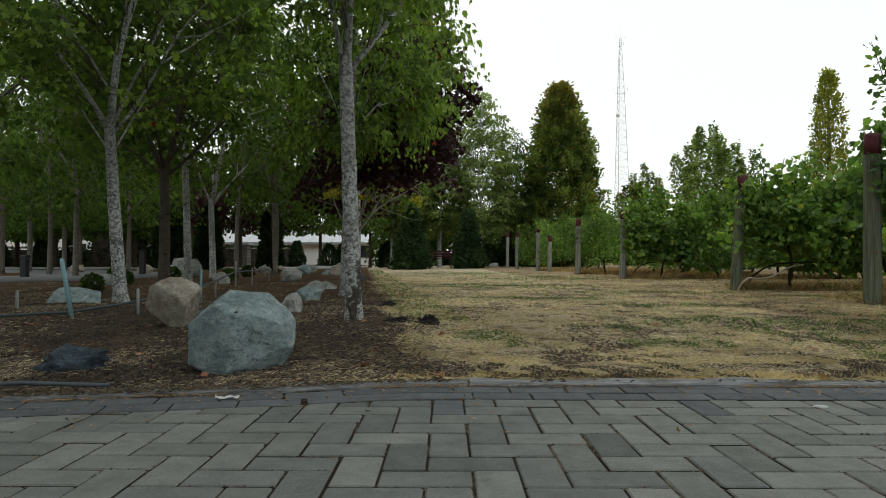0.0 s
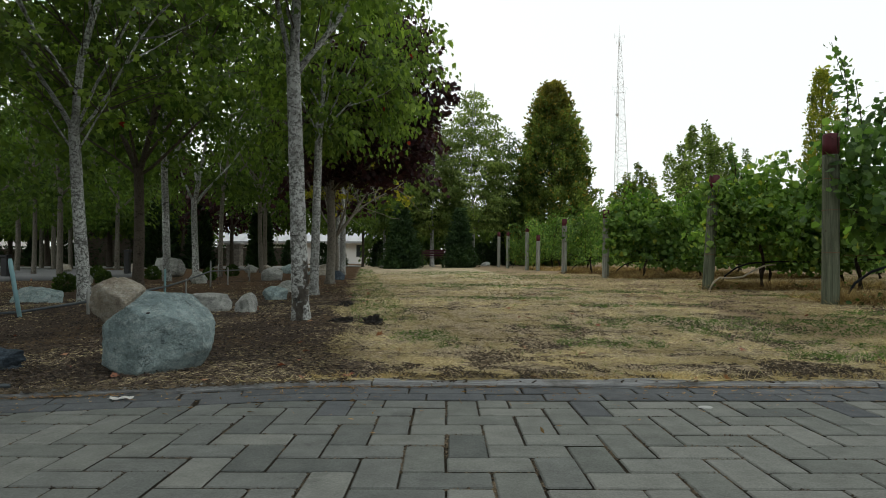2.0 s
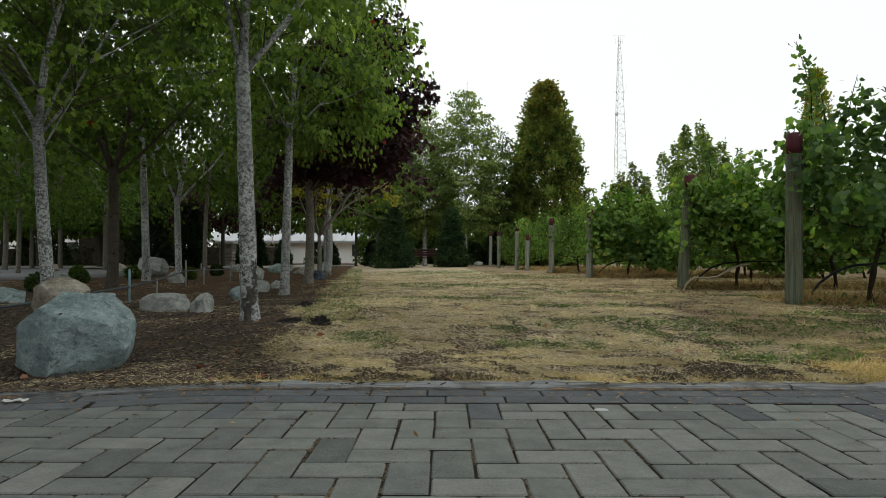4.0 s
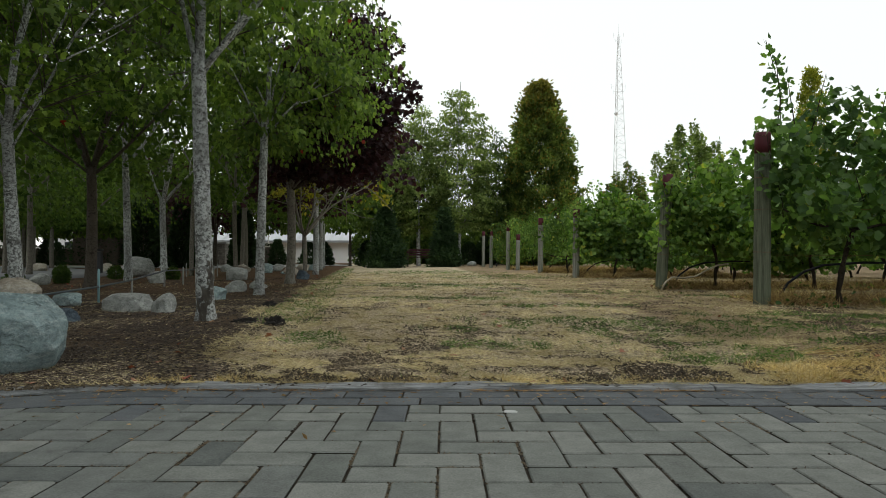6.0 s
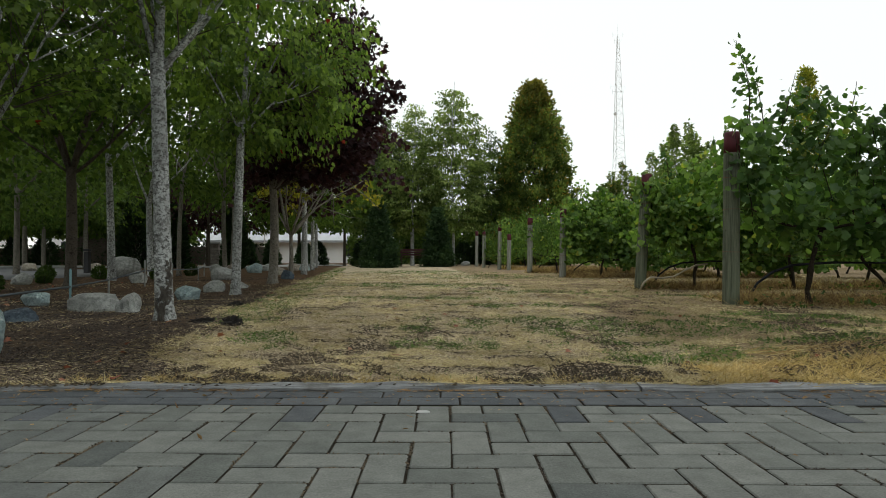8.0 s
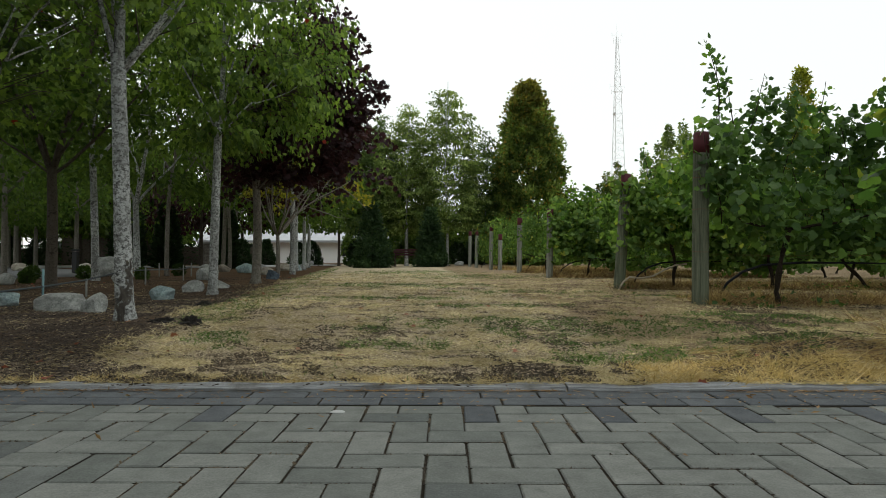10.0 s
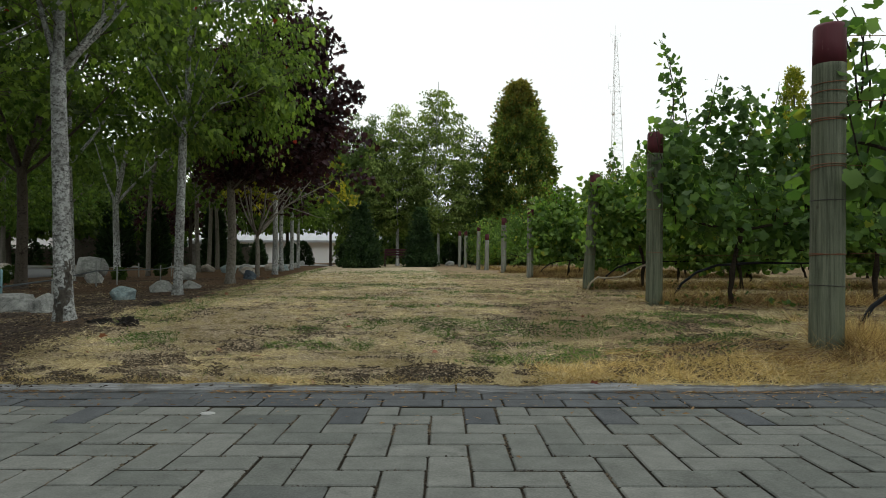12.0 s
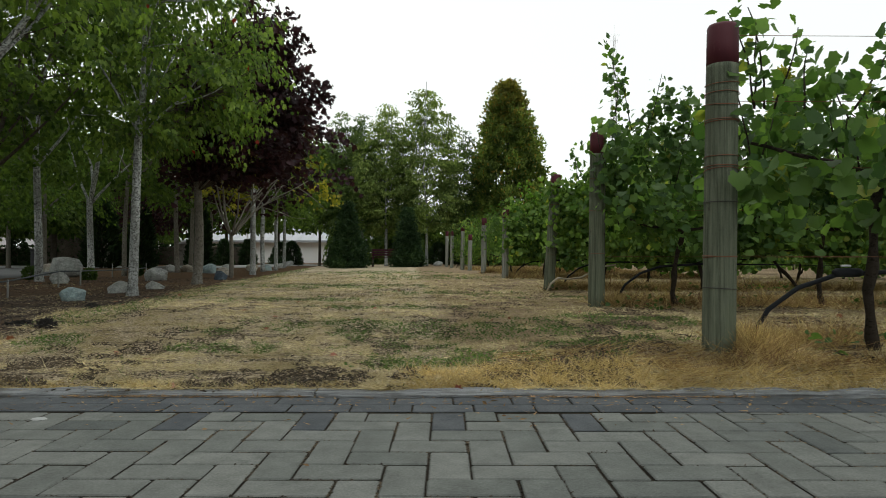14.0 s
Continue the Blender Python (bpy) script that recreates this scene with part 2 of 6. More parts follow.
GRAPE_LIT = leaf_mat("lit_grape_leaf", (0.10, 0.20, 0.03), (0.22, 0.40, 0.06), 0.55)
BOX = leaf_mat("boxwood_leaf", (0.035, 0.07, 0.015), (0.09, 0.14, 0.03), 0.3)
STRAW = leaf_mat("dry_straw", (0.42, 0.33, 0.18), (0.93, 0.80, 0.53), 0.2)
CLOVER = leaf_mat("clover_leaf", (0.05, 0.10, 0.025), (0.15, 0.24, 0.07), 0.35)
STRAW_BROWN = leaf_mat("dead_brown_grass", (0.16, 0.090, 0.040), (0.54, 0.345, 0.175), 0.2)
STRAW_GOLD = leaf_mat("golden_dry_grass", (0.40, 0.275, 0.115), (0.96, 0.75, 0.38), 0.25)
SHRED = leaf_mat("weathered_shred", (0.12, 0.092, 0.066), (0.46, 0.375, 0.265), 0.1, patch=0.4)
BLADE = leaf_mat("green_blade", (0.07, 0.13, 0.03), (0.23, 0.34, 0.09), 0.3)
CRUMB = leaf_mat("leaf_crumb", (0.032, 0.026, 0.019), (0.19, 0.145, 0.09), 0.0)
FALLEN = leaf_mat("fallen_leaf", (0.28, 0.07, 0.045), (0.46, 0.27, 0.17), 0.2)
CHIP = leaf_mat("bark_chip", (0.020, 0.016, 0.013), (0.16, 0.122, 0.092), 0.0, patch=0.6)
ROCK_BLUE = rock_mat("blue_grey_granite", (0.35, 0.45, 0.455), (0.20, 0.27, 0.275), (0.54, 0.62, 0.61))
ROCK_BROWN = rock_mat("brown_granite", (0.46, 0.425, 0.35), (0.25, 0.215, 0.165), (0.60, 0.58, 0.53))
ROCK_GREY = rock_mat("grey_granite", (0.42, 0.435, 0.41), (0.24, 0.25, 0.235), (0.54, 0.55, 0.52))
ROCK_SLATE = rock_mat("dark_slate", (0.10, 0.135, 0.17), (0.045, 0.06, 0.078), (0.22, 0.27, 0.30), 0.35)


def timber_mat(name, a, b, c):
    m = Mat(name, rough=0.9, spec=0.15)
    g = m.ramp(m.noise(m.world_pos((1.5, 30, 45)), 2.2, 7, 0.75), [(0.3, (0, 0, 0)), (0.7, (1, 1, 1))])
    col = m.mix(g, a, b)
    col = m.mix(m.ramp(m.noise(m.world_pos(), 5, 5), [(0.5, (0, 0, 0)), (0.68, (1, 1, 1))]), col, c)
    m.color(col)
    m.bump(g, 0.7, 0.01)
    return m.m


def post_mat(name, dark, light):
    m = Mat(name, rough=0.88, spec=0.2)
    g = m.noise(m.coords(scale=(38, 38, 1.3)), 1.4, 7, 0.75)
    g = m.ramp(g, [(0.36, (0, 0, 0)), (0.62, (1, 1, 1))])
    c = m.mix(g, dark, light)
    c = m.mix(m.ramp(m.noise(m.coords(scale=(6, 6, 1.2)), 1.5, 5), [(0.5, (0, 0, 0)), (0.7, (0.7, 0.7, 0.7))]), c, (0.13, 0.15, 0.095))
    knots = m.ramp(m.noise(m.coords(scale=(9, 9, 6)), 1.3, 2), [(0.70, (0, 0, 0)), (0.76, (1, 1, 1))])
    c = m.mix(knots, c, (0.06, 0.05, 0.04))
    m.color(c)
    m.bump(g, 0.6, 0.006)
    return m.m


def red_paint():
    m = Mat("worn_maroon_paint", rough=0.6, spec=0.35)
    v = m.coords(scale=(14, 14, 2.5))
    c = m.mix(m.noise(v, 1.5, 5), (0.055, 0.010, 0.016), (0.115, 0.018, 0.028))
    c = m.mix(m.ramp(m.noise(m.coords(scale=(40, 40, 4)), 1.2, 5, 0.7), [(0.62, (0, 0, 0)), (0.7, (0.7, 0.7, 0.7))]), c, (0.30, 0.20, 0.19))
    m.color(c)
    m.bump(m.noise(v, 3, 5), 0.4, 0.004)
    return m.m


TIMBER = timber_mat("weathered_edging_timber", (0.055, 0.058, 0.060), (0.38, 0.395, 0.40), (0.11, 0.108, 0.10))
POST = post_mat("weathered_post_wood", (0.062, 0.074, 0.050), (0.185, 0.203, 0.145))
POST_PALE = post_mat("bleached_post_wood", (0.13, 0.135, 0.115), (0.36, 0.365, 0.325))
MAROON = red_paint()
WIRE_RUST = plain_mat("rusty_wire", (0.16, 0.07, 0.04), (0.27, 0.13, 0.08), 60, 0.6, 0.6)
WIRE_DARK = plain_mat("dark_wire", (0.04, 0.04, 0.04), (0.10, 0.09, 0.08), 60, 0.6, 0.5)
PIPE_BLACK = plain_mat("black_poly_pipe", (0.008, 0.009, 0.011), (0.018, 0.020, 0.024), 9, 0.85)
PIPE_SLATE = plain_mat("blue_black_pipe", (0.035, 0.045, 0.052), (0.075, 0.09, 0.10), 9, 0.6)
PIPE_TAN = plain_mat("tan_hose", (0.36, 0.31, 0.23), (0.48, 0.42, 0.33), 15, 0.6)
PIPE_BLUE = plain_mat("faded_blue_pipe", (0.16, 0.30, 0.33), (0.24, 0.40, 0.43), 20, 0.55)
STAKE = plain_mat("pale_stake", (0.22, 0.23, 0.22), (0.34, 0.35, 0.33), 30, 0.7)
WHITE_WALL = plain_mat("white_stucco", (0.84, 0.835, 0.815), (0.88, 0.875, 0.86), 3, 0.9)
ROOF = plain_mat("grey_metal_roof", (0.36, 0.38, 0.40), (0.44, 0.46, 0.48), 1.5, 0.45, 0.3)
STONE_PILLAR = rock_mat("pillar_stone", (0.30, 0.28, 0.25), (0.17, 0.16, 0.14), (0.40, 0.38, 0.34))
ASPHALT = plain_mat("asphalt_drive", (0.11, 0.115, 0.12), (0.17, 0.175, 0.18), 25, 0.9)
CONCRETE = plain_mat("pale_concrete", (0.30, 0.31, 0.30), (0.40, 0.41, 0.40), 6, 0.85)
STEEL = plain_mat("galvanised_steel", (0.60, 0.60, 0.60), (0.70, 0.70, 0.70), 1, 0.6, 0.1)
DARK_METAL = plain_mat("dark_metal", (0.015, 0.016, 0.018), (0.03, 0.03, 0.032), 10, 0.5)
CHAR = plain_mat("charred_wood", (0.012, 0.011, 0.010), (0.035, 0.03, 0.027), 60, 0.9, 0.0, 0.9)
SCAR = plain_mat("torn_bark", (0.03, 0.025, 0.021), (0.22, 0.20, 0.17), 38, 0.95, 0.0, 1.0)
JOINT = plain_mat("joint_soil", (0.018, 0.018, 0.014), (0.042, 0.040, 0.030), 40, 0.95)
WHITE_PAINT = plain_mat("white_paint", (0.7, 0.7, 0.68), (0.8, 0.8, 0.78), 20, 0.6)
GLASS_DARK = plain_mat("dark_window_glass", (0.03, 0.035, 0.04), (0.05, 0.055, 0.06), 2, 0.12)


# ---- building blocks ----
def mesh_np(name, verts, faces, mat, smooth=False):
    """A mesh out of arrays: verts (n, 3), faces (m, k) with one k."""
    verts = np.asarray(verts, dtype=np.float32)
    faces = np.asarray(faces, dtype=np.int32)
    me = bpy.data.meshes.new(name)
    k = faces.shape[1]
    me.vertices.add(len(verts))
    me.vertices.foreach_set("co", verts.ravel())
    me.loops.add(faces.size)
    me.loops.foreach_set("vertex_index", faces.ravel())
    me.polygons.add(len(faces))
    me.polygons.foreach_set("loop_start", np.arange(0, faces.size, k, dtype=np.int32))
    me.polygons.foreach_set("loop_total", np.full(len(faces), k, dtype=np.int32))
    me.polygons.foreach_set("use_smooth", np.full(len(faces), smooth))
    me.update(calc_edges=True)
    me.validate()
    me.materials.append(mat)
    return me


def bm_mesh(name, bm, mat, smooth=False):
    me = bpy.data.meshes.new(name)
    for f in bm.faces:
        f.smooth = smooth
    bm.to_mesh(me)
    bm.free()
    me.materials.append(mat)
    return me


def part(name, me, parent, label="", kind=""):
    ob = new(name, me)
    ob.parent = parent
    return tagged(ob, label, kind=kind)


def thing(name, x, y, z, label, category, group="", kind="", rz=0.0):
    ob = new(name)
    ob.empty_display_size = 0.1
    ob.matrix_world = pose(x, y, z, 0, 0, rz)
    return tagged(ob, label, category, group, kind)


def tubes(name, lines, mat, sides=8, smooth=True):
    """Round tapered tubes along polylines: [(points, radii), ...] in one mesh."""
    V, F, off = [], [], 0
    ang = np.arange(sides) * 2 * math.pi / sides
    for pts, rad in lines:
        pts = np.asarray(pts, float)
        n = len(pts)
        rad = np.broadcast_to(np.asarray(rad, float), (n,))
        tan = np.gradient(pts, axis=0)
        tan /= np.linalg.norm(tan, axis=1, keepdims=True) + 1e-9
        ref = np.array([0.0, 0.0, 1.0]) if abs(tan[0, 2]) < 0.8 else np.array([1.0, 0.0, 0.0])
        u = np.cross(tan, ref)
        u /= np.linalg.norm(u, axis=1, keepdims=True) + 1e-9
        w = np.cross(tan, u)
        ring = pts[:, None] + rad[:, None, None] * (u[:, None] * np.cos(ang)[None, :, None] + w[:, None] * np.sin(ang)[None, :, None])
        V.append(ring.reshape(-1, 3))
        i = np.arange(n - 1)[:, None] * sides
        j = np.arange(sides)[None]
        k = (j + 1) % sides
        F.append((np.stack([i + j, i + k, i + sides + k, i + sides + j], -1).reshape(-1, 4) + off))
        V.append(pts[[0, -1]])
        c0, c1 = off + n * sides, off + n * sides + 1
        jj = np.arange(sides)
        kk = (jj + 1) % sides
        last = (n - 1) * sides + off
        F.append(np.stack([np.full(sides, c0), off + kk, off + jj, np.full(sides, c0)], -1))
        F.append(np.stack([np.full(sides, c1), last + jj, last + kk, np.full(sides, c1)], -1))
        off += n * sides + 2
    V, F = np.concatenate(V), np.concatenate(F)
    me = bpy.data.meshes.new(name)
    me.from_pydata(V.tolist(), [], [f[:3] if f[0] == f[3] else f for f in F.tolist()])
    me.polygons.foreach_set("use_smooth", np.full(len(me.polygons), smooth))
    me.materials.append(mat)
    me.update()
    return me


def box_mesh(name, size, mat, bevel=0.0, at=(0, 0, 0)):
    bm = bmesh.new()
    bmesh.ops.create_cube(bm, size=1, matrix=Matrix.Translation(at) @ Matrix.Diagonal((*size, 1)))
    if bevel:
        bmesh.ops.bevel(bm, geom=bm.edges[:], offset=bevel, segments=2, affect='EDGES', profile=0.6)
    return bm_mesh(name, bm, mat)


def fan(outline, fold=0.0):
    """A leaf outline (x across, y along) as a fan round a point on its midrib; the sides fold up."""
    o = np.array(outline, float)
    pts = np.zeros((len(o) + 1, 3))
    pts[1:, :2] = o
    pts[1:, 2] = np.abs(o[:, 0]) * fold - 0.28 * (o[:, 1] - 0.42) ** 2
    pts[0] = (0, 0.42, 0)
    n = len(o)
    f = np.array([(0, 1 + i, 1 + (i + 1) % n) for i in range(n)])
    return pts, f


LEAF_MAPLE = fan([(0, 0), (0.24, 0.10), (0.52, 0.22), (0.34, 0.42), (0.44, 0.68), (0.16, 0.66), (0, 1.0),
                  (-0.16, 0.66), (-0.44, 0.68), (-0.34, 0.42), (-0.52, 0.22), (-0.24, 0.10)], 0.25)
LEAF_GRAPE = fan([(0, 0.06), (0.24, -0.06), (0.46, 0.12), (0.48, 0.40), (0.46, 0.60), (0.26, 0.80), (0, 0.95),
                  (-0.26, 0.80), (-0.46, 0.60), (-0.45, 0.40), (-0.46, 0.12), (-0.24, -0.06)], 0.32)
def lobed(n=24):
    """A toothed grape leaf outline with five soft lobes."""
    out = []
    for i in range(n):
        a = -math.pi / 2 + (i + 0.5) * 2 * math.pi / n
        d = 0.45 + 0.045 * math.cos(5 * (a - math.pi / 2)) + (0.025 if i % 2 else -0.02)
        d *= 1 + 0.12 * math.sin(a) - 0.35 * math.exp(-((a + math.pi / 2) / 0.22) ** 2) - 0.35 * math.exp(-((a - 1.5 * math.pi) / 0.22) ** 2)
        out.append((d * math.cos(a), 0.42 + d * math.sin(a)))
    return out


LEAF_VINE = fan(lobed(), 0.16)
LEAF_OVAL = (np.array([(0, 0, 0), (0.30, 0.42, 0.07), (0, 1, 0), (-0.30, 0.42, 0.07)], float), np.array([(0, 1, 2), (0, 2, 3)]))
SPRAY = (np.array([(0, 0, 0), (0.26, 0.30, 0.05), (0.13, 0.55, 0), (0.20, 0.75, 0.04), (0, 1, 0), (-0.20, 0.75, 0.04), (-0.13, 0.55, 0), (-0.26, 0.30, 0.05)], float),
         np.array([(0, 1, 2), (0, 2, 6), (0, 6, 7), (2, 3, 4), (2, 4, 6), (6, 4, 5)]))
GRASS = (np.array([(-0.5, 0, 0), (0.5, 0, 0), (0, 1, 0)], float), np.array([(0, 1, 2)]))


def unit(a):
    return a / (np.linalg.norm(a, axis=-1, keepdims=True) + 1e-9)


def leaves(name, at, along, size, template, mat, up=0.6, width=None, r=rng):
    """Many leaves in one mesh: places, the ways they point, sizes."""
    tv, tf = template
    n = len(at)
    along = unit(along)
    nrm = r.normal(size=(n, 3)) + np.array([0, 0, up])
    nrm = unit(nrm - (nrm * along).sum(1, keepdims=True) * along)
    side = np.cross(along, nrm)
    size = np.broadcast_to(np.asarray(size, float), (n,))
    wide = size if width is None else np.broadcast_to(np.asarray(width, float), (n,))
    v = (at[:, None] + side[:, None] * (tv[None, :, :1] * wide[:, None, None])
         + along[:, None] * (tv[None, :, 1:2] * size[:, None, None]) + nrm[:, None] * (tv[None, :, 2:] * size[:, None, None]))
    f = tf[None] + (np.arange(n) * len(tv))[:, None, None]
    return mesh_np(name, v.reshape(-1, 3), f.reshape(-1, 3), mat, len(tv) > 6)


def ground_z(x, y):
    """Height of the ground: level under the pavers, a gentle rise behind the edging."""
    x, y = np.asarray(x, float), np.asarray(y, float)
    e = edge_y(x)

    def ease(v):
        v = np.clip(v, 0, 1)
        return v * v * (3 - 2 * v)
    east = ease((x - 0.6) / 1.5)
    s = ease((y - e - 0.08) / 0.9)
    z = 0.002 + 0.082 * (east * ease((y - 0.75) / 0.7) + (1 - east) * (0.12 * s + 0.88 * ease((y - 1.3) / 2.2)))
    z = z - 0.015 * (1 - east) * np.exp(-((y - 1.55) / 0.5) ** 2) * s
    z = z + 0.02 * np.clip((y - 2) / 8, 0, 1) + 0.20 * np.clip((y - 12) / 30, 0, 1) * (0.3 + 0.7 * ease((x + 5) / 5.5))
    bed = 1 / (1 + np.exp(np.clip((x + 1.9 + 0.13 * y) * 6, -30, 30)))
    z = z + bed * s * ease((y - 1.2) / 1.5) * (0.02 + 0.025 * np.sin(x * 1.7 + 0.6) * np.sin(y * 1.3)) - bed * 0.075 * np.exp(-((y - 6.0) / 2.2) ** 2)
    z = z + s * 0.006 * np.sin(x * 5.1 + y * 3.3) * np.sin(y * 4.3 - x * 2.2)
    return np.where(y > e + 0.02, z, -0.0062)


def edge_y(x):
    """Front line of the edging timber: straight, bending towards the road on the one side."""
    d = np.clip(-1.75 - np.asarray(x, float), 0, 12)
    return 0.69 - 0.20 * d * np.clip(d / 0.5, 0, 1) ** 0.6 + 0.006 * np.clip(np.asarray(x, float), 0, 4)


# ---- ground, drive ----
def steps(parts):
    return np.unique(np.concatenate([np.linspace(a, b, n) for a, b, n in parts]).round(4))


gx = steps([(-900, -60, 10), (-60, -8, 40), (-8, 6, 150), (6, 40, 60), (40, 900, 12)])
gy = steps([(-900, -30, 8), (-30, -1, 16), (-1, 0.3, 9), (0.3, 1.6, 60), (1.6, 12, 90), (12, 60, 60), (60, 1200, 14)])
GX, GY = np.meshgrid(gx, gy)
GZ = ground_z(GX, GY)
nx, ny = len(gx), len(gy)
ii = (np.arange(ny - 1)[:, None] * nx + np.arange(nx - 1)[None]).ravel()
ground = new("ground", mesh_np("ground", np.stack([GX, GY, GZ], -1).reshape(-1, 3), np.stack([ii, ii + 1, ii + nx + 1, ii + nx], -1), GROUND, True))
tagged(ground, "dry straw-coloured lawn with green patches beside a dark bark mulch bed", "ground", kind="structure")


def strip(name, pts, width, lift, mat, label):
    """A band on the ground along a bent line, with its own thickness."""
    p = np.array(pts, float)
    t = np.linspace(0, len(p) - 1, 60)
    c = np.stack([np.interp(t, np.arange(len(p)), p[:, k]) for k in (0, 1)], 1)
    for _ in range(8):
        c[1:-1] = (c[:-2] + 2 * c[1:-1] + c[2:]) / 4
    tan = unit(np.gradient(c, axis=0))
    nor = np.stack([-tan[:, 1], tan[:, 0]], 1)
    rows = []
    for s, dz in ((-1, -0.1), (-1, 0), (0, 0.01), (1, 0), (1, -0.1)):
        q = c + nor * s * width / 2
        rows.append(np.column_stack([q, ground_z(q[:, 0], q[:, 1]) + lift + dz]))
    v = np.stack(rows, 1)
    n, k = v.shape[:2]
    idx = (np.arange(n - 1)[:, None] * k + np.arange(k - 1)[None]).ravel()
    ob = new(name, mesh_np(name, v.reshape(-1, 3), np.stack([idx, idx + k, idx + k + 1, idx + 1], -1), mat, True))
    return tagged(ob, label, "road", kind="structure")


strip("drive_asphalt", [(-40, 5), (-18, 8.2), (-11, 9.4), (-9.6, 12), (-11, 16), (-18, 22), (-40, 26)], 3.2, 0.03, ASPHALT, "grey asphalt drive curving behind the mulch bed")
strip("drive_concrete", [(-45, 23), (-17, 25.5), (-9, 25.5), (-7, 34)], 2.4, 0.05, CONCRETE, "pale concrete drive beyond the trees")


# ---- trees ----
def limb(start, way, length, r0, r1, n=7, wander=0.12, lift=0.0, r=rng):
    p = [np.array(start, float)]
    d = unit(np.array(way, float))
    for _ in range(n - 1):
        d = unit(d + r.normal(size=3) * wander + np.array([0, 0, lift]))
        p.append(p[-1] + d * length / (n - 1))
    return np.array(p), np.linspace(r0, r1, n)


def stem_mesh(name, pts, rad, mat, seed, sides=18, rings=44):
    """A stem through some points, uneven in thickness, with swellings and a ridged foot."""
    t = np.linspace(0, len(pts) - 1, rings)
    c = np.stack([np.interp(t, np.arange(len(pts)), pts[:, k_]) for k_ in range(3)], 1)
    r_ = np.interp(t, np.arange(len(pts)), rad)
    o = Vector((seed * 7.3, seed * 2.9, 0))
    V = []
    for i in range(rings):
        for j in range(sides):
            a = 2 * math.pi * j / sides
            z = c[i, 2]
            w = 1 + 0.05 * noise.noise(Vector((math.cos(a), math.sin(a), z * 3.5)) * 1.3 + o) + 0.035 * noise.noise(Vector((math.cos(a) * 2, math.sin(a) * 2, z * 14)) + o)
            w += 0.16 * math.exp(-max(z, 0) / 0.07) * math.sin(a * 4 + seed)
            V.append((c[i, 0] + r_[i] * w * math.cos(a), c[i, 1] + r_[i] * w * math.sin(a), z))
    i, j = np.arange(rings - 1)[:, None] * sides, np.arange(sides)[None]
    k_ = (j + 1) % sides
    return mesh_np(name, V, np.stack([i + j, i + k_, i + sides + k_, i + sides + j], -1).reshape(-1, 4), mat, True)


def broadleaf(name, x, y, d, fork, height, radius, leaf, leaf_m, bark, count, size, seed, label, low=None, lean=(0, 0), limbs=6, leader=True, shape=0.6, droop=0.5, skew=(0, 0), group="park trees", ways=(), narrow=1, env=None, side=(), sc=1.0):
    """A tree with a clean stem, rising limbs, twigs, and leaves in clumps along them."""
    r = np.random.default_rng(seed)
    z0 = float(ground_z(x, y))
    t = thing(name, x, y, z0, label, "tree", group)
    low = fork if low is None else low
    zs = np.linspace(-0.06, fork, 12)
    bend = np.sin(np.linspace(0, 1, 12) * math.pi) * r.normal() * 0.015
    stem = np.column_stack([lean[0] * zs / fork + bend, lean[1] * zs / fork + r.normal() * 0.0 + bend, zs])
    rad = d / 2 * (1 - 0.22 * zs / fork) * (1 + 0.28 * np.exp(-np.clip(zs + 0.06, 0, 9) / 0.06))
    part("trunk", stem_mesh("trunk", stem, rad, bark, seed) if y < 13 else tubes("trunk", [(stem, rad)], bark, 12), t)
    top = stem[-1]
    lines = []
    if leader:
        p, q = limb(stem[-2], (r.normal() * 0.05, r.normal() * 0.05, 1), height - fork - 0.1, d * 0.30, 0.012, 12, 0.06, 0.06, r)
        lines.append((p, q))
    else:
        p = np.array([top, top + (0, 0, 0.05)])
    for wx, wy, wz, ln, rd in ways:
        lines.append(limb(stem[-2] + (stem[-1] - stem[-2]) * 0.3, (wx, wy, wz), ln, rd, 0.01, 9, 0.05, 0.03, r))
    for z_, wx, wy, wz, ln, rd in side:
        lines.append(limb(stem[int(round(z_ / fork * 11))], (wx, wy, wz), ln, rd, 0.006, 8, 0.06, 0.03, r))
    for i in range(limbs):
        a = i * 2.4 + r.uniform(0, 0.9)
        s = i / max(1, limbs - 1) if leader else 0.0
        base = p[min(len(p) - 1, int(s * 0.7 * (len(p) - 1)))]
        up = 1.25 + 0.5 * s
        ln = radius * (1.02 - 0.3 * s) * r.uniform(0.85, 1.1) * (1.0 if leader else (height - fork) / radius * 0.8)
        b, br = limb(base, (math.cos(a), math.sin(a), up), ln, d * (0.24 - 0.1 * s) * (0.55 if env else 1.0), 0.008, 8, 0.09, 0.02, r)
        lines.append((b, br))
        for k in range(3):
            bb = b[3 + k + (k > 1)] if len(b) > 5 else b[-1]
            w = unit(b[-1] - b[0]) + r.normal(size=3) * 0.6
            c, cr = limb(bb, w, ln * 0.5, 0.012, 0.004, 5, 0.15, 0.0, r)
            lines.append((c, cr))
    if env:
        sprays(t, lines, top, env, count, size, leaf, leaf_m, bark, droop, narrow, r, skew[1], sc)
        return t
    part("branch", tubes("branch", lines, bark, 6), t, kind="stuff")
    # leaf clumps fill the crown, hollow towards its middle
    m = max(40, count // 42)
    u = r.uniform(0, 1, m)
    zc = low + (height - low) * u
    prof = np.sin(np.clip(u, 0.02, 1) ** shape * math.pi) ** 0.6
    ang = r.uniform(0, 2 * math.pi, m)
    rr = radius * prof * np.sqrt(r.uniform(0.10, 1.0, m)) * (1 + 0.20 * np.sin(ang * 3 + seed) + 0.15 * np.sin(ang * 5 + u * 9))
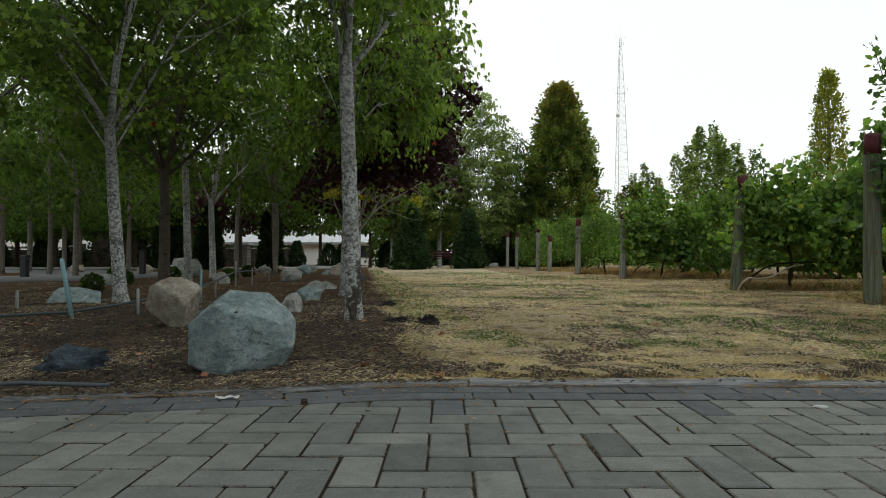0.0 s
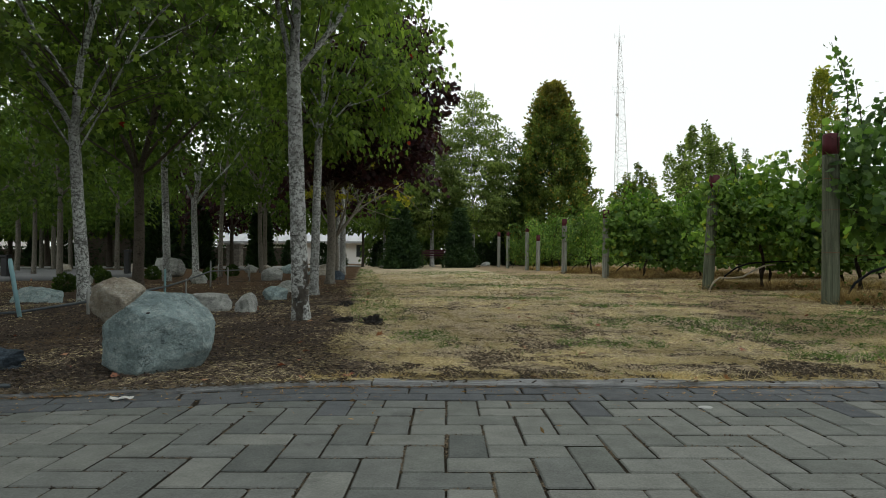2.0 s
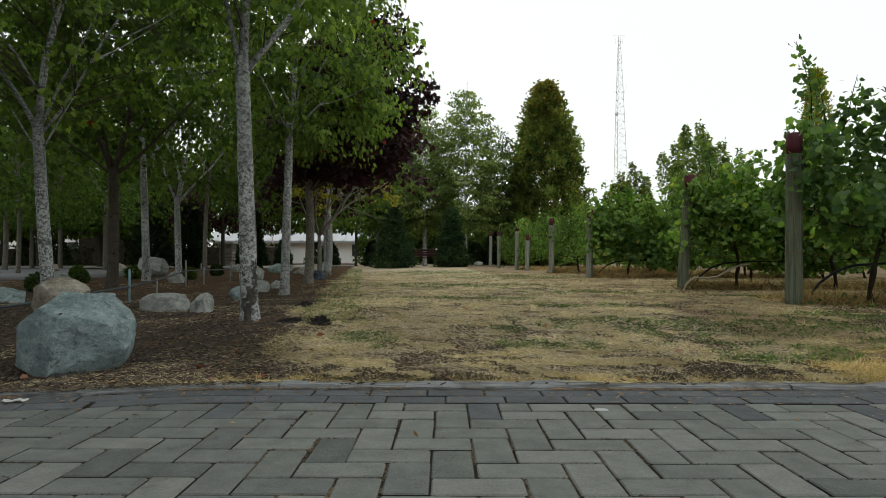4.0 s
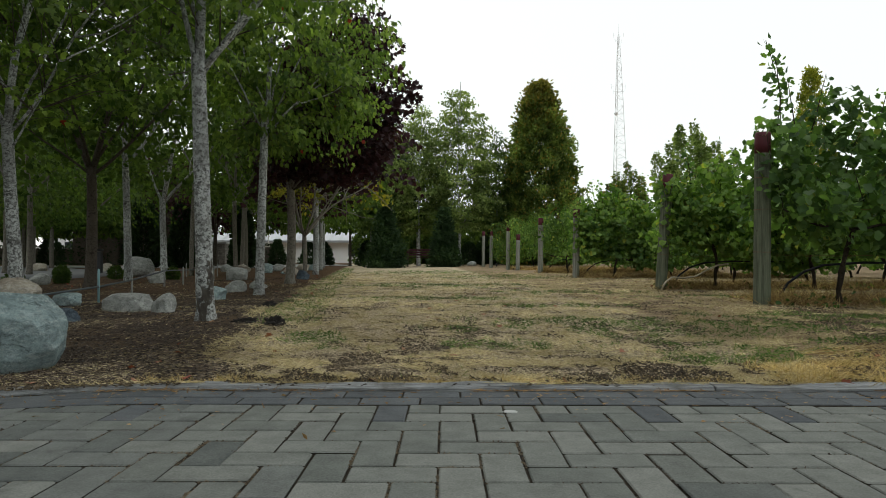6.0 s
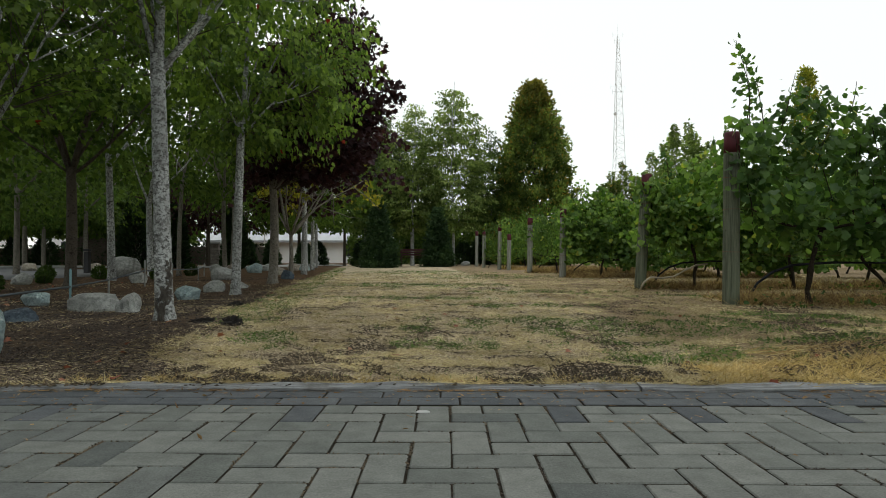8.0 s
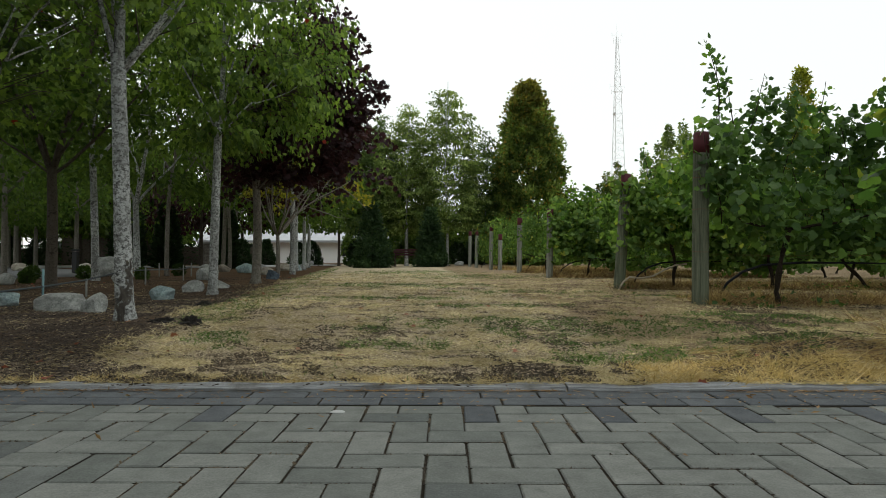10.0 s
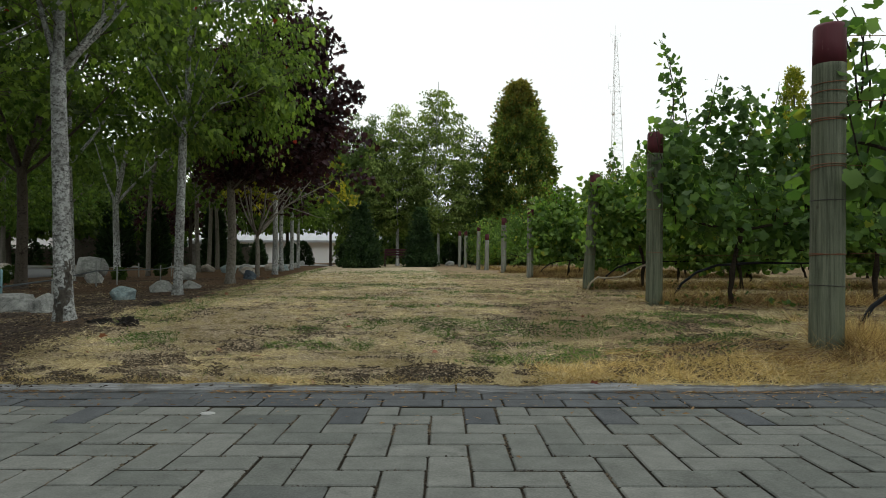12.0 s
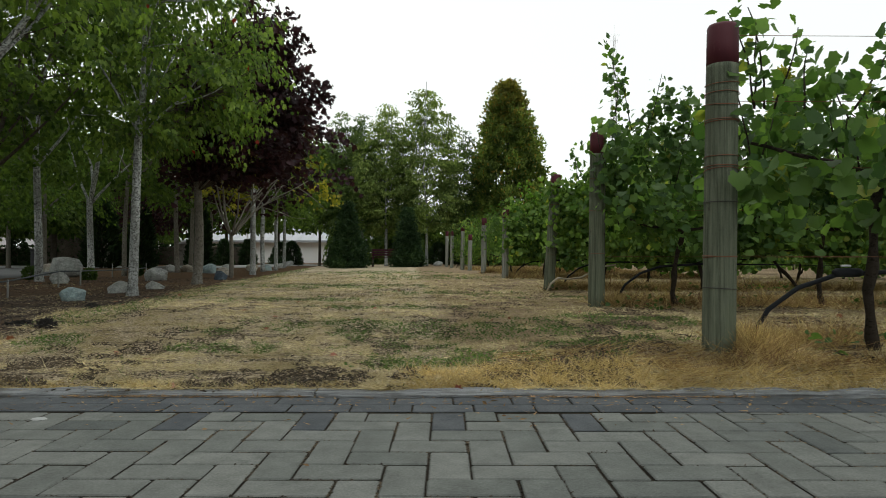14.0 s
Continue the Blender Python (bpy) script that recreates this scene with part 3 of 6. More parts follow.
    cc = np.column_stack([top[0] * 0.6 + rr * np.cos(ang) + skew[0] * u, top[1] * 0.6 + rr * np.sin(ang) + skew[1] * u, zc])
    cl = r.integers(0, m, count)
    out = np.column_stack([np.cos(ang), np.sin(ang), np.zeros(m)])[cl]
    off = np.clip(r.normal(size=(count, 3)), -2.0, 2.0) * np.array([0.19, 0.19, 0.06]) * radius / 1.8
    off[:, 2] -= 0.45 * (off * out).sum(1) + 0.9 * (off[:, 0] ** 2 + off[:, 1] ** 2) / (0.3 * radius)
    at = cc[cl] + off
    at[:, 2] = np.maximum(at[:, 2], low - 0.25)
    along = out * 0.45 + unit(off) * 0.35 + r.normal(size=(count, 3)) * 0.35 + np.array([0, 0, -droop])
    part("crown", leaves("crown", at, along, size * r.uniform(0.65, 1.25, count), leaf, leaf_m, 0.9, width=None if narrow == 1 else size * narrow * r.uniform(0.7, 1.2, count), r=r), t, kind="stuff")
    return t


def sprays(t, lines, top, env, count, size, leaf, leaf_m, bark, droop, narrow, r, back=0.0, sc=1.0):
    """A crown of leafy sprays, each on a twig from the nearest limb, inside an outline of (height, radius, shift)."""
    ez, er, es = np.array(env, float).T
    zz = np.linspace(ez[0], ez[-1], 200)
    wt_ = np.interp(zz, ez, er) ** 1.5
    m = max(60, count // 34)
    zc = r.choice(zz, m, p=wt_ / wt_.sum()) + r.normal(size=m) * 0.04
    ang = r.uniform(0, 2 * math.pi, m)
    rr = np.interp(zc, ez, er) * np.sqrt(r.uniform(0.12, 1.0, m)) * (1 + 0.16 * np.sin(ang * 3 + zc * 2) + 0.14 * np.sin(ang * 7 + zc * 5)) * 0.92
    cc = np.column_stack([top[0] + np.interp(zc, ez, es) + rr * np.cos(ang), top[1] + back + rr * np.sin(ang), zc])
    wood = np.concatenate([p_ for p_, _ in lines])
    gap = np.linalg.norm(cc[:, None, :2] - wood[None, :, :2], axis=2)
    cost = gap + 1.4 * np.abs(cc[:, None, 2] - 0.35 * gap - wood[None, :, 2])
    root = wood[cost.argmin(1)]
    out = unit(cc - root + np.array([0, 0, 1e-3]))
    part("branch", tubes("branch", lines, bark, 6), t, kind="stuff")
    twigs = []
    for a, b in zip(root, cc):
        mid = (a + b) / 2 + np.array([0, 0, 0.10 * np.linalg.norm(b - a)]) + r.normal(size=3) * 0.03
        twigs.append((np.array([a, mid, b]), np.array([0.006, 0.004, 0.0015])))
    part("twig", tubes("twig", twigs, BARK_DARK, 4), t, kind="stuff")
    cl = r.integers(0, m, count)
    f = r.uniform(-0.55, 0.30, count)
    flat = out[cl] * np.array([1, 1, 0.35])
    across = unit(np.cross(flat, np.array([0, 0, 1.0])))
    at = cc[cl] + flat * f[:, None] * 0.62 * sc + across * (r.normal(size=count) * 0.12 * sc)[:, None]
    at[:, 2] += (r.normal(size=count) * 0.045 - 0.30 * np.clip(f + 0.1, 0, 1)) * sc - 0.02
    along = flat * 0.5 + across * r.normal(size=(count, 1)) * 0.45 + r.normal(size=(count, 3)) * 0.22 + np.array([0, 0, -droop])
    part("crown", leaves("crown", at, along, size * r.uniform(0.6, 1.25, count), leaf, leaf_m, 0.9, width=None if narrow == 1 else size * narrow * r.uniform(0.7, 1.2, count), r=r), t, kind="stuff")


PALE = "young maple with pale lichen-spotted bark in a mulch bed"
SHADE = "slender shade maple with grey bark in a mulch bed"
lead_tree = broadleaf("maple_tree", -2.385, 2.8, 0.128, 1.93, 6.0, 1.2, LEAF_MAPLE, MAPLE, BARK_PALE, 9500, 0.078, 11, "young maple with pale lichen-spotted bark and a scarred base", lean=(-0.07, 0), limbs=5, droop=1.2, narrow=0.7,
          ways=[(0.72, 0.1, 1.0, 1.9, 0.023), (-0.26, -0.12, 1.0, 2.1, 0.021)],
          env=[(2.28, 0.75, 0.05), (2.55, 1.0, 0.05), (3.2, 1.2, 0), (4.2, 1.2, 0), (5.2, 0.8, 0), (6.0, 0.2, 0)])


def bark_patch(tree, a0, a1, z0, z1, seed, d=0.128, fork=1.93, slope=-0.036):
    """A ragged plate of torn bark lying on the stem."""
    na, nz = 16, 26
    o = Vector((seed * 3.1, seed * 1.7, 0))
    bm = bmesh.new()
    grid = {}
    for i in range(na + 1):
        for j in range(nz + 1):
            a = radians(a0 + (a1 - a0) * i / na)
            z = z0 + (z1 - z0) * j / nz
            r_ = d / 2 * (1 - 0.22 * z / fork) * (1 + 0.28 * math.exp(-max(z + 0.06, 0) / 0.06))
            r_ += 0.003 + 0.006 * noise.noise(Vector((a * 5, z * 30, seed)))
            grid[i, j] = (slope * z + r_ * math.cos(a), r_ * math.sin(a), z)
    made = {}
    for i in range(na):
        for j in range(nz):
            u, w = (i + 0.5) / na * 2 - 1, (j + 0.5) / nz * 2 - 1
            if 1 - max(abs(u), abs(w)) ** 2 + 1.3 * noise.noise(Vector((u * 1.6, w * 3.5, 0)) + o) > 0.45:
                vs = []
                for k_ in ((i, j), (i + 1, j), (i + 1, j + 1), (i, j + 1)):
                    if k_ not in made:
                        made[k_] = bm.verts.new(grid[k_])
                    vs.append(made[k_])
                bm.faces.new(vs)
    bmesh.ops.solidify(bm, geom=bm.faces[:], thickness=0.006)
    part("bark_scar", bm_mesh("bark_scar", bm, SCAR), tree, "torn dark bark near the base")


bark_patch(lead_tree, -100, -25, -0.02, 0.27, 1), bark_patch(lead_tree, -55, 0, 0.17, 0.44, 2), bark_patch(lead_tree, -140, -70, -0.03, 0.16, 3)
broadleaf("maple_tree", -3.0, 6.2, 0.118, 2.2, 6.2, 1.7, LEAF_MAPLE, MAPLE, BARK_PALE, 10500, 0.088, 12, PALE, lean=(0.06, 0), limbs=6, droop=1.2, narrow=0.7, skew=(0, 0.75), ways=[(0.70, -0.1, 1.0, 1.1, 0.015), (0.35, -0.15, 1.1, 1.0, 0.012), (-0.5, -0.1, 1.0, 0.9, 0.012)],
          env=[(2.0, 0.95, 0.1), (2.4, 1.25, 0.15), (2.9, 1.45, 0.25), (3.4, 1.5, 0.3), (4.2, 1.1, 0.2), (5.2, 0.6, 0.05), (6.1, 0.15, 0)])
purple = broadleaf("purple_maple_tree", -3.33, 9.1, 0.16, 1.75, 5.0, 1.85, LEAF_MAPLE, PURPLE, BARK_GREY, 11500, 0.105, 13, "dark purple-leaved maple beside the lawn", limbs=8, droop=0.45,
          env=[(1.92, 0.95, 0.5), (2.15, 1.3, 0.6), (2.8, 1.35, 0.65), (3.5, 1.2, 0.8), (4.3, 0.8, 1.05), (4.8, 0.4, 1.15), (5.25, 0.1, 1.2)])
broadleaf("yellowing_tree", -3.72, 12.0, 0.10, 0.9, 3.5, 0.7, LEAF_OVAL, YELLOW, BARK_GREY, 2300, 0.085, 14, "small tree with upright stems and yellowing leaves", low=1.6, limbs=9, leader=False, skew=(0.2, 0))
for i, (x, y, d, seed) in enumerate([(-3.95, 14.3, 0.15, 21), (-4.6, 17.5, 0.14, 22), (-5.15, 21.0, 0.15, 23), (-5.75, 24.5, 0.15, 24)]):
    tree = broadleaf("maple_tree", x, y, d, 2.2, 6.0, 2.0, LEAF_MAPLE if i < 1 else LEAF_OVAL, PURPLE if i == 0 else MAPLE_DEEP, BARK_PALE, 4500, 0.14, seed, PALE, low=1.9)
    if i == 1:
        ry = np.random.default_rng(77)
        yc = np.array([(1.0, 1.2, 2.5), (1.5, 0.9, 2.75), (0.6, 1.3, 3.2), (1.3, 1.0, 3.4), (0.1, 1.4, 2.9), (1.7, 1.0, 2.35), (0.4, 1.2, 3.7)])[ry.integers(0, 7, 420)]
        ya = yc + ry.normal(size=(420, 3)) * np.array([0.30, 0.3, 0.13])
        part("yellow_leaves", leaves("yellow_leaves", ya, ry.normal(size=(420, 3)) + np.array([0.4, 0, -0.8]), 0.13 * ry.uniform(0.7, 1.3, 420), LEAF_MAPLE, YELLOW, 0.8, r=ry), tree, "yellow leaves on a low side branch", "stuff")
broadleaf("maple_tree", -5.17, 4.9, 0.14, 1.95, 6.8, 2.0, LEAF_MAPLE, MAPLE, BARK_PALE, 9500, 0.082, 31, SHADE, lean=(-0.15, 0), limbs=5, droop=0.7, ways=[(-0.62, 0.1, 1.0, 2.2, 0.030), (0.35, 0.2, 1.0, 1.6, 0.018)],
          side=[(1.55, 0.75, -0.1, 1.0, 0.75, 0.013), (1.6, -0.85, 0.1, 0.9, 0.8, 0.013)],
          env=[(2.1, 1.0, 0), (2.5, 1.7, 0), (3.3, 2.1, 0), (4.6, 1.9, 0), (6.0, 1.0, 0), (6.8, 0.2, 0)])
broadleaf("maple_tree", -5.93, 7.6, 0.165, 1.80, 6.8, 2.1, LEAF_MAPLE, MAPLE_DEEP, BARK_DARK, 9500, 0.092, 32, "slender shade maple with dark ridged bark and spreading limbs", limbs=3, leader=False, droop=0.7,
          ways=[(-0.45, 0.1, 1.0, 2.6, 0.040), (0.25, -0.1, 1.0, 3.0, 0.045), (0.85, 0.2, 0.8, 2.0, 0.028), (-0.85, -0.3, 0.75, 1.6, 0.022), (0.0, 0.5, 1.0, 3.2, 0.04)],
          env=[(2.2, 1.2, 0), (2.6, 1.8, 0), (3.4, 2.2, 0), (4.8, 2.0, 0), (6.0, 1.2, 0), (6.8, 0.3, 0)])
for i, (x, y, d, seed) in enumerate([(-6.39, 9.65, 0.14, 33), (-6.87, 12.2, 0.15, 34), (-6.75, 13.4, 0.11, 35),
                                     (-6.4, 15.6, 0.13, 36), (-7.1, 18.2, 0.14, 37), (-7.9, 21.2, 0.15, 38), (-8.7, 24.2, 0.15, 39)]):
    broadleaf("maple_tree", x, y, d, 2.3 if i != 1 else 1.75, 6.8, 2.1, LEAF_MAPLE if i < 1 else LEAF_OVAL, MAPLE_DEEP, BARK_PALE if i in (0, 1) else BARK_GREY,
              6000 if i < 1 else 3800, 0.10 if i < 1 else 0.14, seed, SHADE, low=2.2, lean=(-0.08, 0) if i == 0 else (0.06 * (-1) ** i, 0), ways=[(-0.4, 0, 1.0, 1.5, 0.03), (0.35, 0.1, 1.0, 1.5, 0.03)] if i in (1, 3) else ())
# Tree at (-7.4, 3.0) is added for shade, its stem out of view.
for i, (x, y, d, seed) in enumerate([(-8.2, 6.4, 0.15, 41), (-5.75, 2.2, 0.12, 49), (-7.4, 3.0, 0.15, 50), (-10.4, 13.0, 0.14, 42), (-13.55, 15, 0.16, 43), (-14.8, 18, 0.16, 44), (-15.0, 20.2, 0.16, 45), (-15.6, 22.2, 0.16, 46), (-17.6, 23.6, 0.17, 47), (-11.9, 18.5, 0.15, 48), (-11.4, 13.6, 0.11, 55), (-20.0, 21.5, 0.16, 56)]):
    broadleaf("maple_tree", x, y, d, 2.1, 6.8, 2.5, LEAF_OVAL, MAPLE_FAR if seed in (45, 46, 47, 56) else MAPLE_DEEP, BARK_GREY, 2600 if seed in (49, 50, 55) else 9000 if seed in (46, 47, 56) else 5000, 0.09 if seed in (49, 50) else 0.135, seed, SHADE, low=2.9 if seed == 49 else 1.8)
for x, y, h, r_, seed in [(-10.4, 25, 5.2, 2.2, 51), (-13.5, 27.5, 5.2, 2.2, 52)]:
    broadleaf("purple_maple_tree", x, y, 0.18, 1.8, h, r_, LEAF_OVAL, PURPLE, BARK_DARK, 4500, 0.2, seed, "dark purple-leaved tree far behind the mulch bed", low=1.9)


def evergreen(name, x, y, height, radius, mat, count, size, seed, label, base=0.1, power=0.8, spray=SPRAY, rise=0.7, group="evergreens", bulge=1.0, clump=1, tip_mat=None):
    """A dense cone or column of leaf sprays with an uneven outline, on a hidden stem."""
    r = np.random.default_rng(seed)
    z0 = float(ground_z(x, y))
    t = thing(name, x, y, z0, label, "tree", group)
    part("trunk", tubes("trunk", [(np.array([(0, 0, -0.1), (0, 0, height * 0.5), (0, 0, height * 0.92)]), np.array([0.05, 0.035, 0.01]) * height / 3)], BARK_DARK, 8), t)
    m = count // clump
    u = r.uniform(0, 1, m) ** 1.25
    z = base + (height - base) * u
    prof = (1 - u ** bulge) ** power * np.clip(u / 0.08 + 0.55, 0, 1)
    a = r.uniform(0, 2 * math.pi, m)
    rr = radius * prof * np.sqrt(r.uniform(0.25, 1, m)) * (1 + 0.10 * np.sin(a * 3 + u * 7 + seed) + 0.08 * np.sin(a * 7 + u * 23) + 0.09 * np.abs(r.normal(size=m)))
    cc = np.column_stack([rr * np.cos(a), rr * np.sin(a), z])
    way = np.column_stack([np.cos(a), np.sin(a), np.full(m, rise)])
    cl = np.repeat(np.arange(m), clump)
    count = len(cl)
    step = r.uniform(-1, 1, (count, 1)) * 1.5 * size * (clump > 1)
    at = cc[cl] + unit(way)[cl] * step + r.normal(size=(count, 3)) * size * 0.45 * (clump > 1)
    at[:, 2] = np.maximum(at[:, 2], 0.02)
    along = way[cl] + r.normal(size=(count, 3)) * (0.35 if clump == 1 else 0.9)
    tip = (at[:, 2] / height + r.normal(size=count) * 0.09 > 0.85) & (tip_mat is not None)
    part("crown", leaves("crown", at[~tip], along[~tip], size * r.uniform(0.6, 1.3, int((~tip).sum())), spray, mat, 0.2, r=r), t, kind="stuff")
    if tip.any():
        part("crown_top", leaves("crown_top", at[tip], along[tip], size * r.uniform(0.6, 1.3, int(tip.sum())), spray, tip_mat, 0.2, r=r), t, "orange-tinted leaves at the top", "stuff")
    return t


evergreen("hornbeam_tree", 4.12, 30.2, 9.1, 2.0, HORNBEAM, 72000, 0.165, 61, "large egg-shaped hornbeam, green turning orange at the top", base=0.0, power=0.62, spray=LEAF_OVAL, rise=0.9, group="far trees", bulge=1.9, clump=34, tip_mat=HORNBEAM_TOP)
for x, y, h, r_, seed in [(-3.2, 25.2, 2.75, 0.82, 62), (-0.7, 25.8, 2.5, 0.6, 63)]:
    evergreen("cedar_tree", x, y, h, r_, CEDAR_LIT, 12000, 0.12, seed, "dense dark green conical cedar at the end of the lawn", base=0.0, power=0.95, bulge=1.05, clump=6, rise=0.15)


def aspen(x, y, height, radius, mat, count, size, seed, label, low=1.6, name="aspen_tree", spires=13):
    """A loose tree of many upright leafy leaders."""
    r = np.random.default_rng(seed)
    t = thing(name, x, y, float(ground_z(x, y)), label, "tree", "far trees")
    part("trunk", tubes("trunk", [(np.array([(0, 0, -0.1), (0.02, 0, low), (0, 0, height * 0.5)]), np.array([0.07, 0.06, 0.03]))], BARK_PALE, 8), t)
    lines, at, way = [], [], []
    for i in range(spires):
        f = math.sqrt((i + 0.3) / spires)
        a = i * 2.4 + r.uniform(0, 0.6)
        tx_, ty_ = radius * f * math.cos(a), radius * f * math.sin(a)
        tip = height * (1 - 0.32 * f ** 2) * r.uniform(0.88, 1.02)
        start = low * r.uniform(0.7, 1.2) * (0.6 + 0.4 * f)
        axis = np.array([(0, 0, start), (tx_ * 0.6, ty_ * 0.6, start + (tip - start) * 0.35), (tx_, ty_, start + (tip - start) * 0.7), (tx_ * 1.05, ty_ * 1.05, tip)])
        lines.append((axis, np.array([0.035, 0.024, 0.014, 0.004])))
        n_ = count // spires
        u = r.uniform(0, 1, n_) ** 0.8
        pos = np.stack([np.interp(u * 3, np.arange(4), axis[:, k_]) for k_ in range(3)], 1)
        wide = radius * 0.42 * np.clip(1.08 - u, 0, 1) ** 0.75 * np.sqrt(r.uniform(0, 1, n_)) * (1 + 0.35 * np.sin(u * 40 + i))
        aa = r.uniform(0, 6.28, n_)
        pos += np.column_stack([wide * np.cos(aa), wide * np.sin(aa), r.normal(size=n_) * 0.05 - wide * 0.25])
        at.append(pos), way.append(np.column_stack([np.cos(aa), np.sin(aa), np.full(n_, -0.3)]) + r.normal(size=(n_, 3)) * 0.6)
    part("branch", tubes("branch", lines, BARK_GREY, 5), t, kind="stuff")
    at, way = np.concatenate(at), np.concatenate(way)
    at[:, 2] = np.maximum(at[:, 2], 0.15)
    part("crown", leaves("crown", at, way, size * r.uniform(0.6, 1.3, len(at)), LEAF_OVAL, mat, 0.5, r=r), t, kind="stuff")
    return t


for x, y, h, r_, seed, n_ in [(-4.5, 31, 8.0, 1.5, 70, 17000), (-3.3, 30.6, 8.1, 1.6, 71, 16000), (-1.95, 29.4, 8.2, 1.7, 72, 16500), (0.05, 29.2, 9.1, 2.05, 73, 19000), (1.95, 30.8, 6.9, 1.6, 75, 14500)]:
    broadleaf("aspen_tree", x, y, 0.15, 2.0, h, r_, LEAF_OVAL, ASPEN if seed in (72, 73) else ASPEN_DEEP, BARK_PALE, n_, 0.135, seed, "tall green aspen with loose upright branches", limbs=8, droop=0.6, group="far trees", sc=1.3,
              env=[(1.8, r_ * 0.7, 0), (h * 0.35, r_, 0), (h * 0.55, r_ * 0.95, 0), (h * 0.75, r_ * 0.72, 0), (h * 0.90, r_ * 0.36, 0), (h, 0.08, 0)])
aspen(10.3, 37, 6.2, 1.5, HORNBEAM, 11000, 0.17, 76, "small rounded tree beyond the vine rows", name="round_tree")
aspen(12.4, 32, 8.1, 1.9, ASPEN, 15000, 0.17, 77, "upright green tree beyond the vine rows", name="upright_tree")
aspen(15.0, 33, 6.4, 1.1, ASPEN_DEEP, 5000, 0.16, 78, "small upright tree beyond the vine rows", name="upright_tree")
evergreen("poplar_tree", 21.2, 36, 11.5, 1.15, POPLAR, 12000, 0.17, 79, "narrow columnar poplar turning yellow", base=1.0, power=0.45, spray=LEAF_OVAL, rise=1.8, group="far trees", bulge=1.4, clump=12)
broadleaf("ornamental_tree", -2.1, 30.3, 0.09, 1.7, 4.0, 1.2, LEAF_OVAL, MAPLE_DEEP, BARK_PALE, 3000, 0.16, 80, "thin young tree at the end of the lawn", group="far trees")
broadleaf("ornamental_tree", -5.75, 32, 0.16, 2.1, 6.5, 2.3, LEAF_OVAL, MAPLE_DEEP, BARK_DARK, 8000, 0.2, 81, "dark spreading tree before a white building", group="far trees")

# the dark belt of trees that closes the view
k = 0
for x, y, h, r_ in [(-33, 29, 7, 3), (-28, 33, 7.5, 3), (-24, 31, 7, 2.7), (-21, 36, 8, 3), (-17, 34, 7.5, 2.7), (-13.5, 40, 8, 3), (-9.8, 39, 7.5, 2.7), (-4.3, 40, 4.6, 2.6), (-1.2, 38.5, 3.7, 2.4), (1.8, 40, 3.9, 2.6),
                    (-15.6, 25, 6, 2.4), (-19.5, 27, 6, 2.5), (-25, 24, 6, 2.5), (-22.4, 45, 6, 2.0), (-20.4, 46, 6, 1.8)]:
    k += 1
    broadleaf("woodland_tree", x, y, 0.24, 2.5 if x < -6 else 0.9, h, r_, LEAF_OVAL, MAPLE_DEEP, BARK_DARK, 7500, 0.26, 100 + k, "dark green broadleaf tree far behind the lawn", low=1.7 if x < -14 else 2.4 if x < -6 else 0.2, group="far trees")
# Trees added out of view round the camera to shade pavers and bed.
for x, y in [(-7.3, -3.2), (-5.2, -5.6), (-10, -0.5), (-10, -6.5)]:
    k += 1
    broadleaf("woodland_tree", x, y, 0.22, 2.2, 8.5, 2.9, LEAF_OVAL, MAPLE_DEEP, BARK_GREY, 15000, 0.2, 100 + k, "unseen green broadleaf tree, added to shade the pavers", low=2.0, group="far trees")
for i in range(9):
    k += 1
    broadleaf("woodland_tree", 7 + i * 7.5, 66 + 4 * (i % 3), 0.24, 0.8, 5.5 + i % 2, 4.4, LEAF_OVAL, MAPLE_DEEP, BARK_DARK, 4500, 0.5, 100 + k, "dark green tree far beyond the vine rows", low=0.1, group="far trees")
for x, y, h, r_ in [(-7.0, 31, 1.2, 0.55), (-8.1, 33, 1.2, 0.55), (-4.8, 32, 1.3, 0.6), (-9.9, 33, 1.4, 0.45), (-11.2, 33, 1.4, 0.45), (-22, 30, 1.4, 0.6), (-20.2, 29.5, 1.5, 0.6), (-26, 30, 1.5, 0.6), (-24, 29.5, 1.5, 0.6), (0.6, 31.5, 1.1, 0.65), (1.5, 32, 1.5, 0.65)]:
    k += 1
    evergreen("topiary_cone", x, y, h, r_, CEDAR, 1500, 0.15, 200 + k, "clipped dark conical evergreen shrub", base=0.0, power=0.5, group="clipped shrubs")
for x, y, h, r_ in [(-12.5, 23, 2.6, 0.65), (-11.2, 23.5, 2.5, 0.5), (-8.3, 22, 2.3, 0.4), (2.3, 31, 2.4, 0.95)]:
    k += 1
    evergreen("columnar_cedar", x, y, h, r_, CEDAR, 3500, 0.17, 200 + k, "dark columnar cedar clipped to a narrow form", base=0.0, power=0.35)


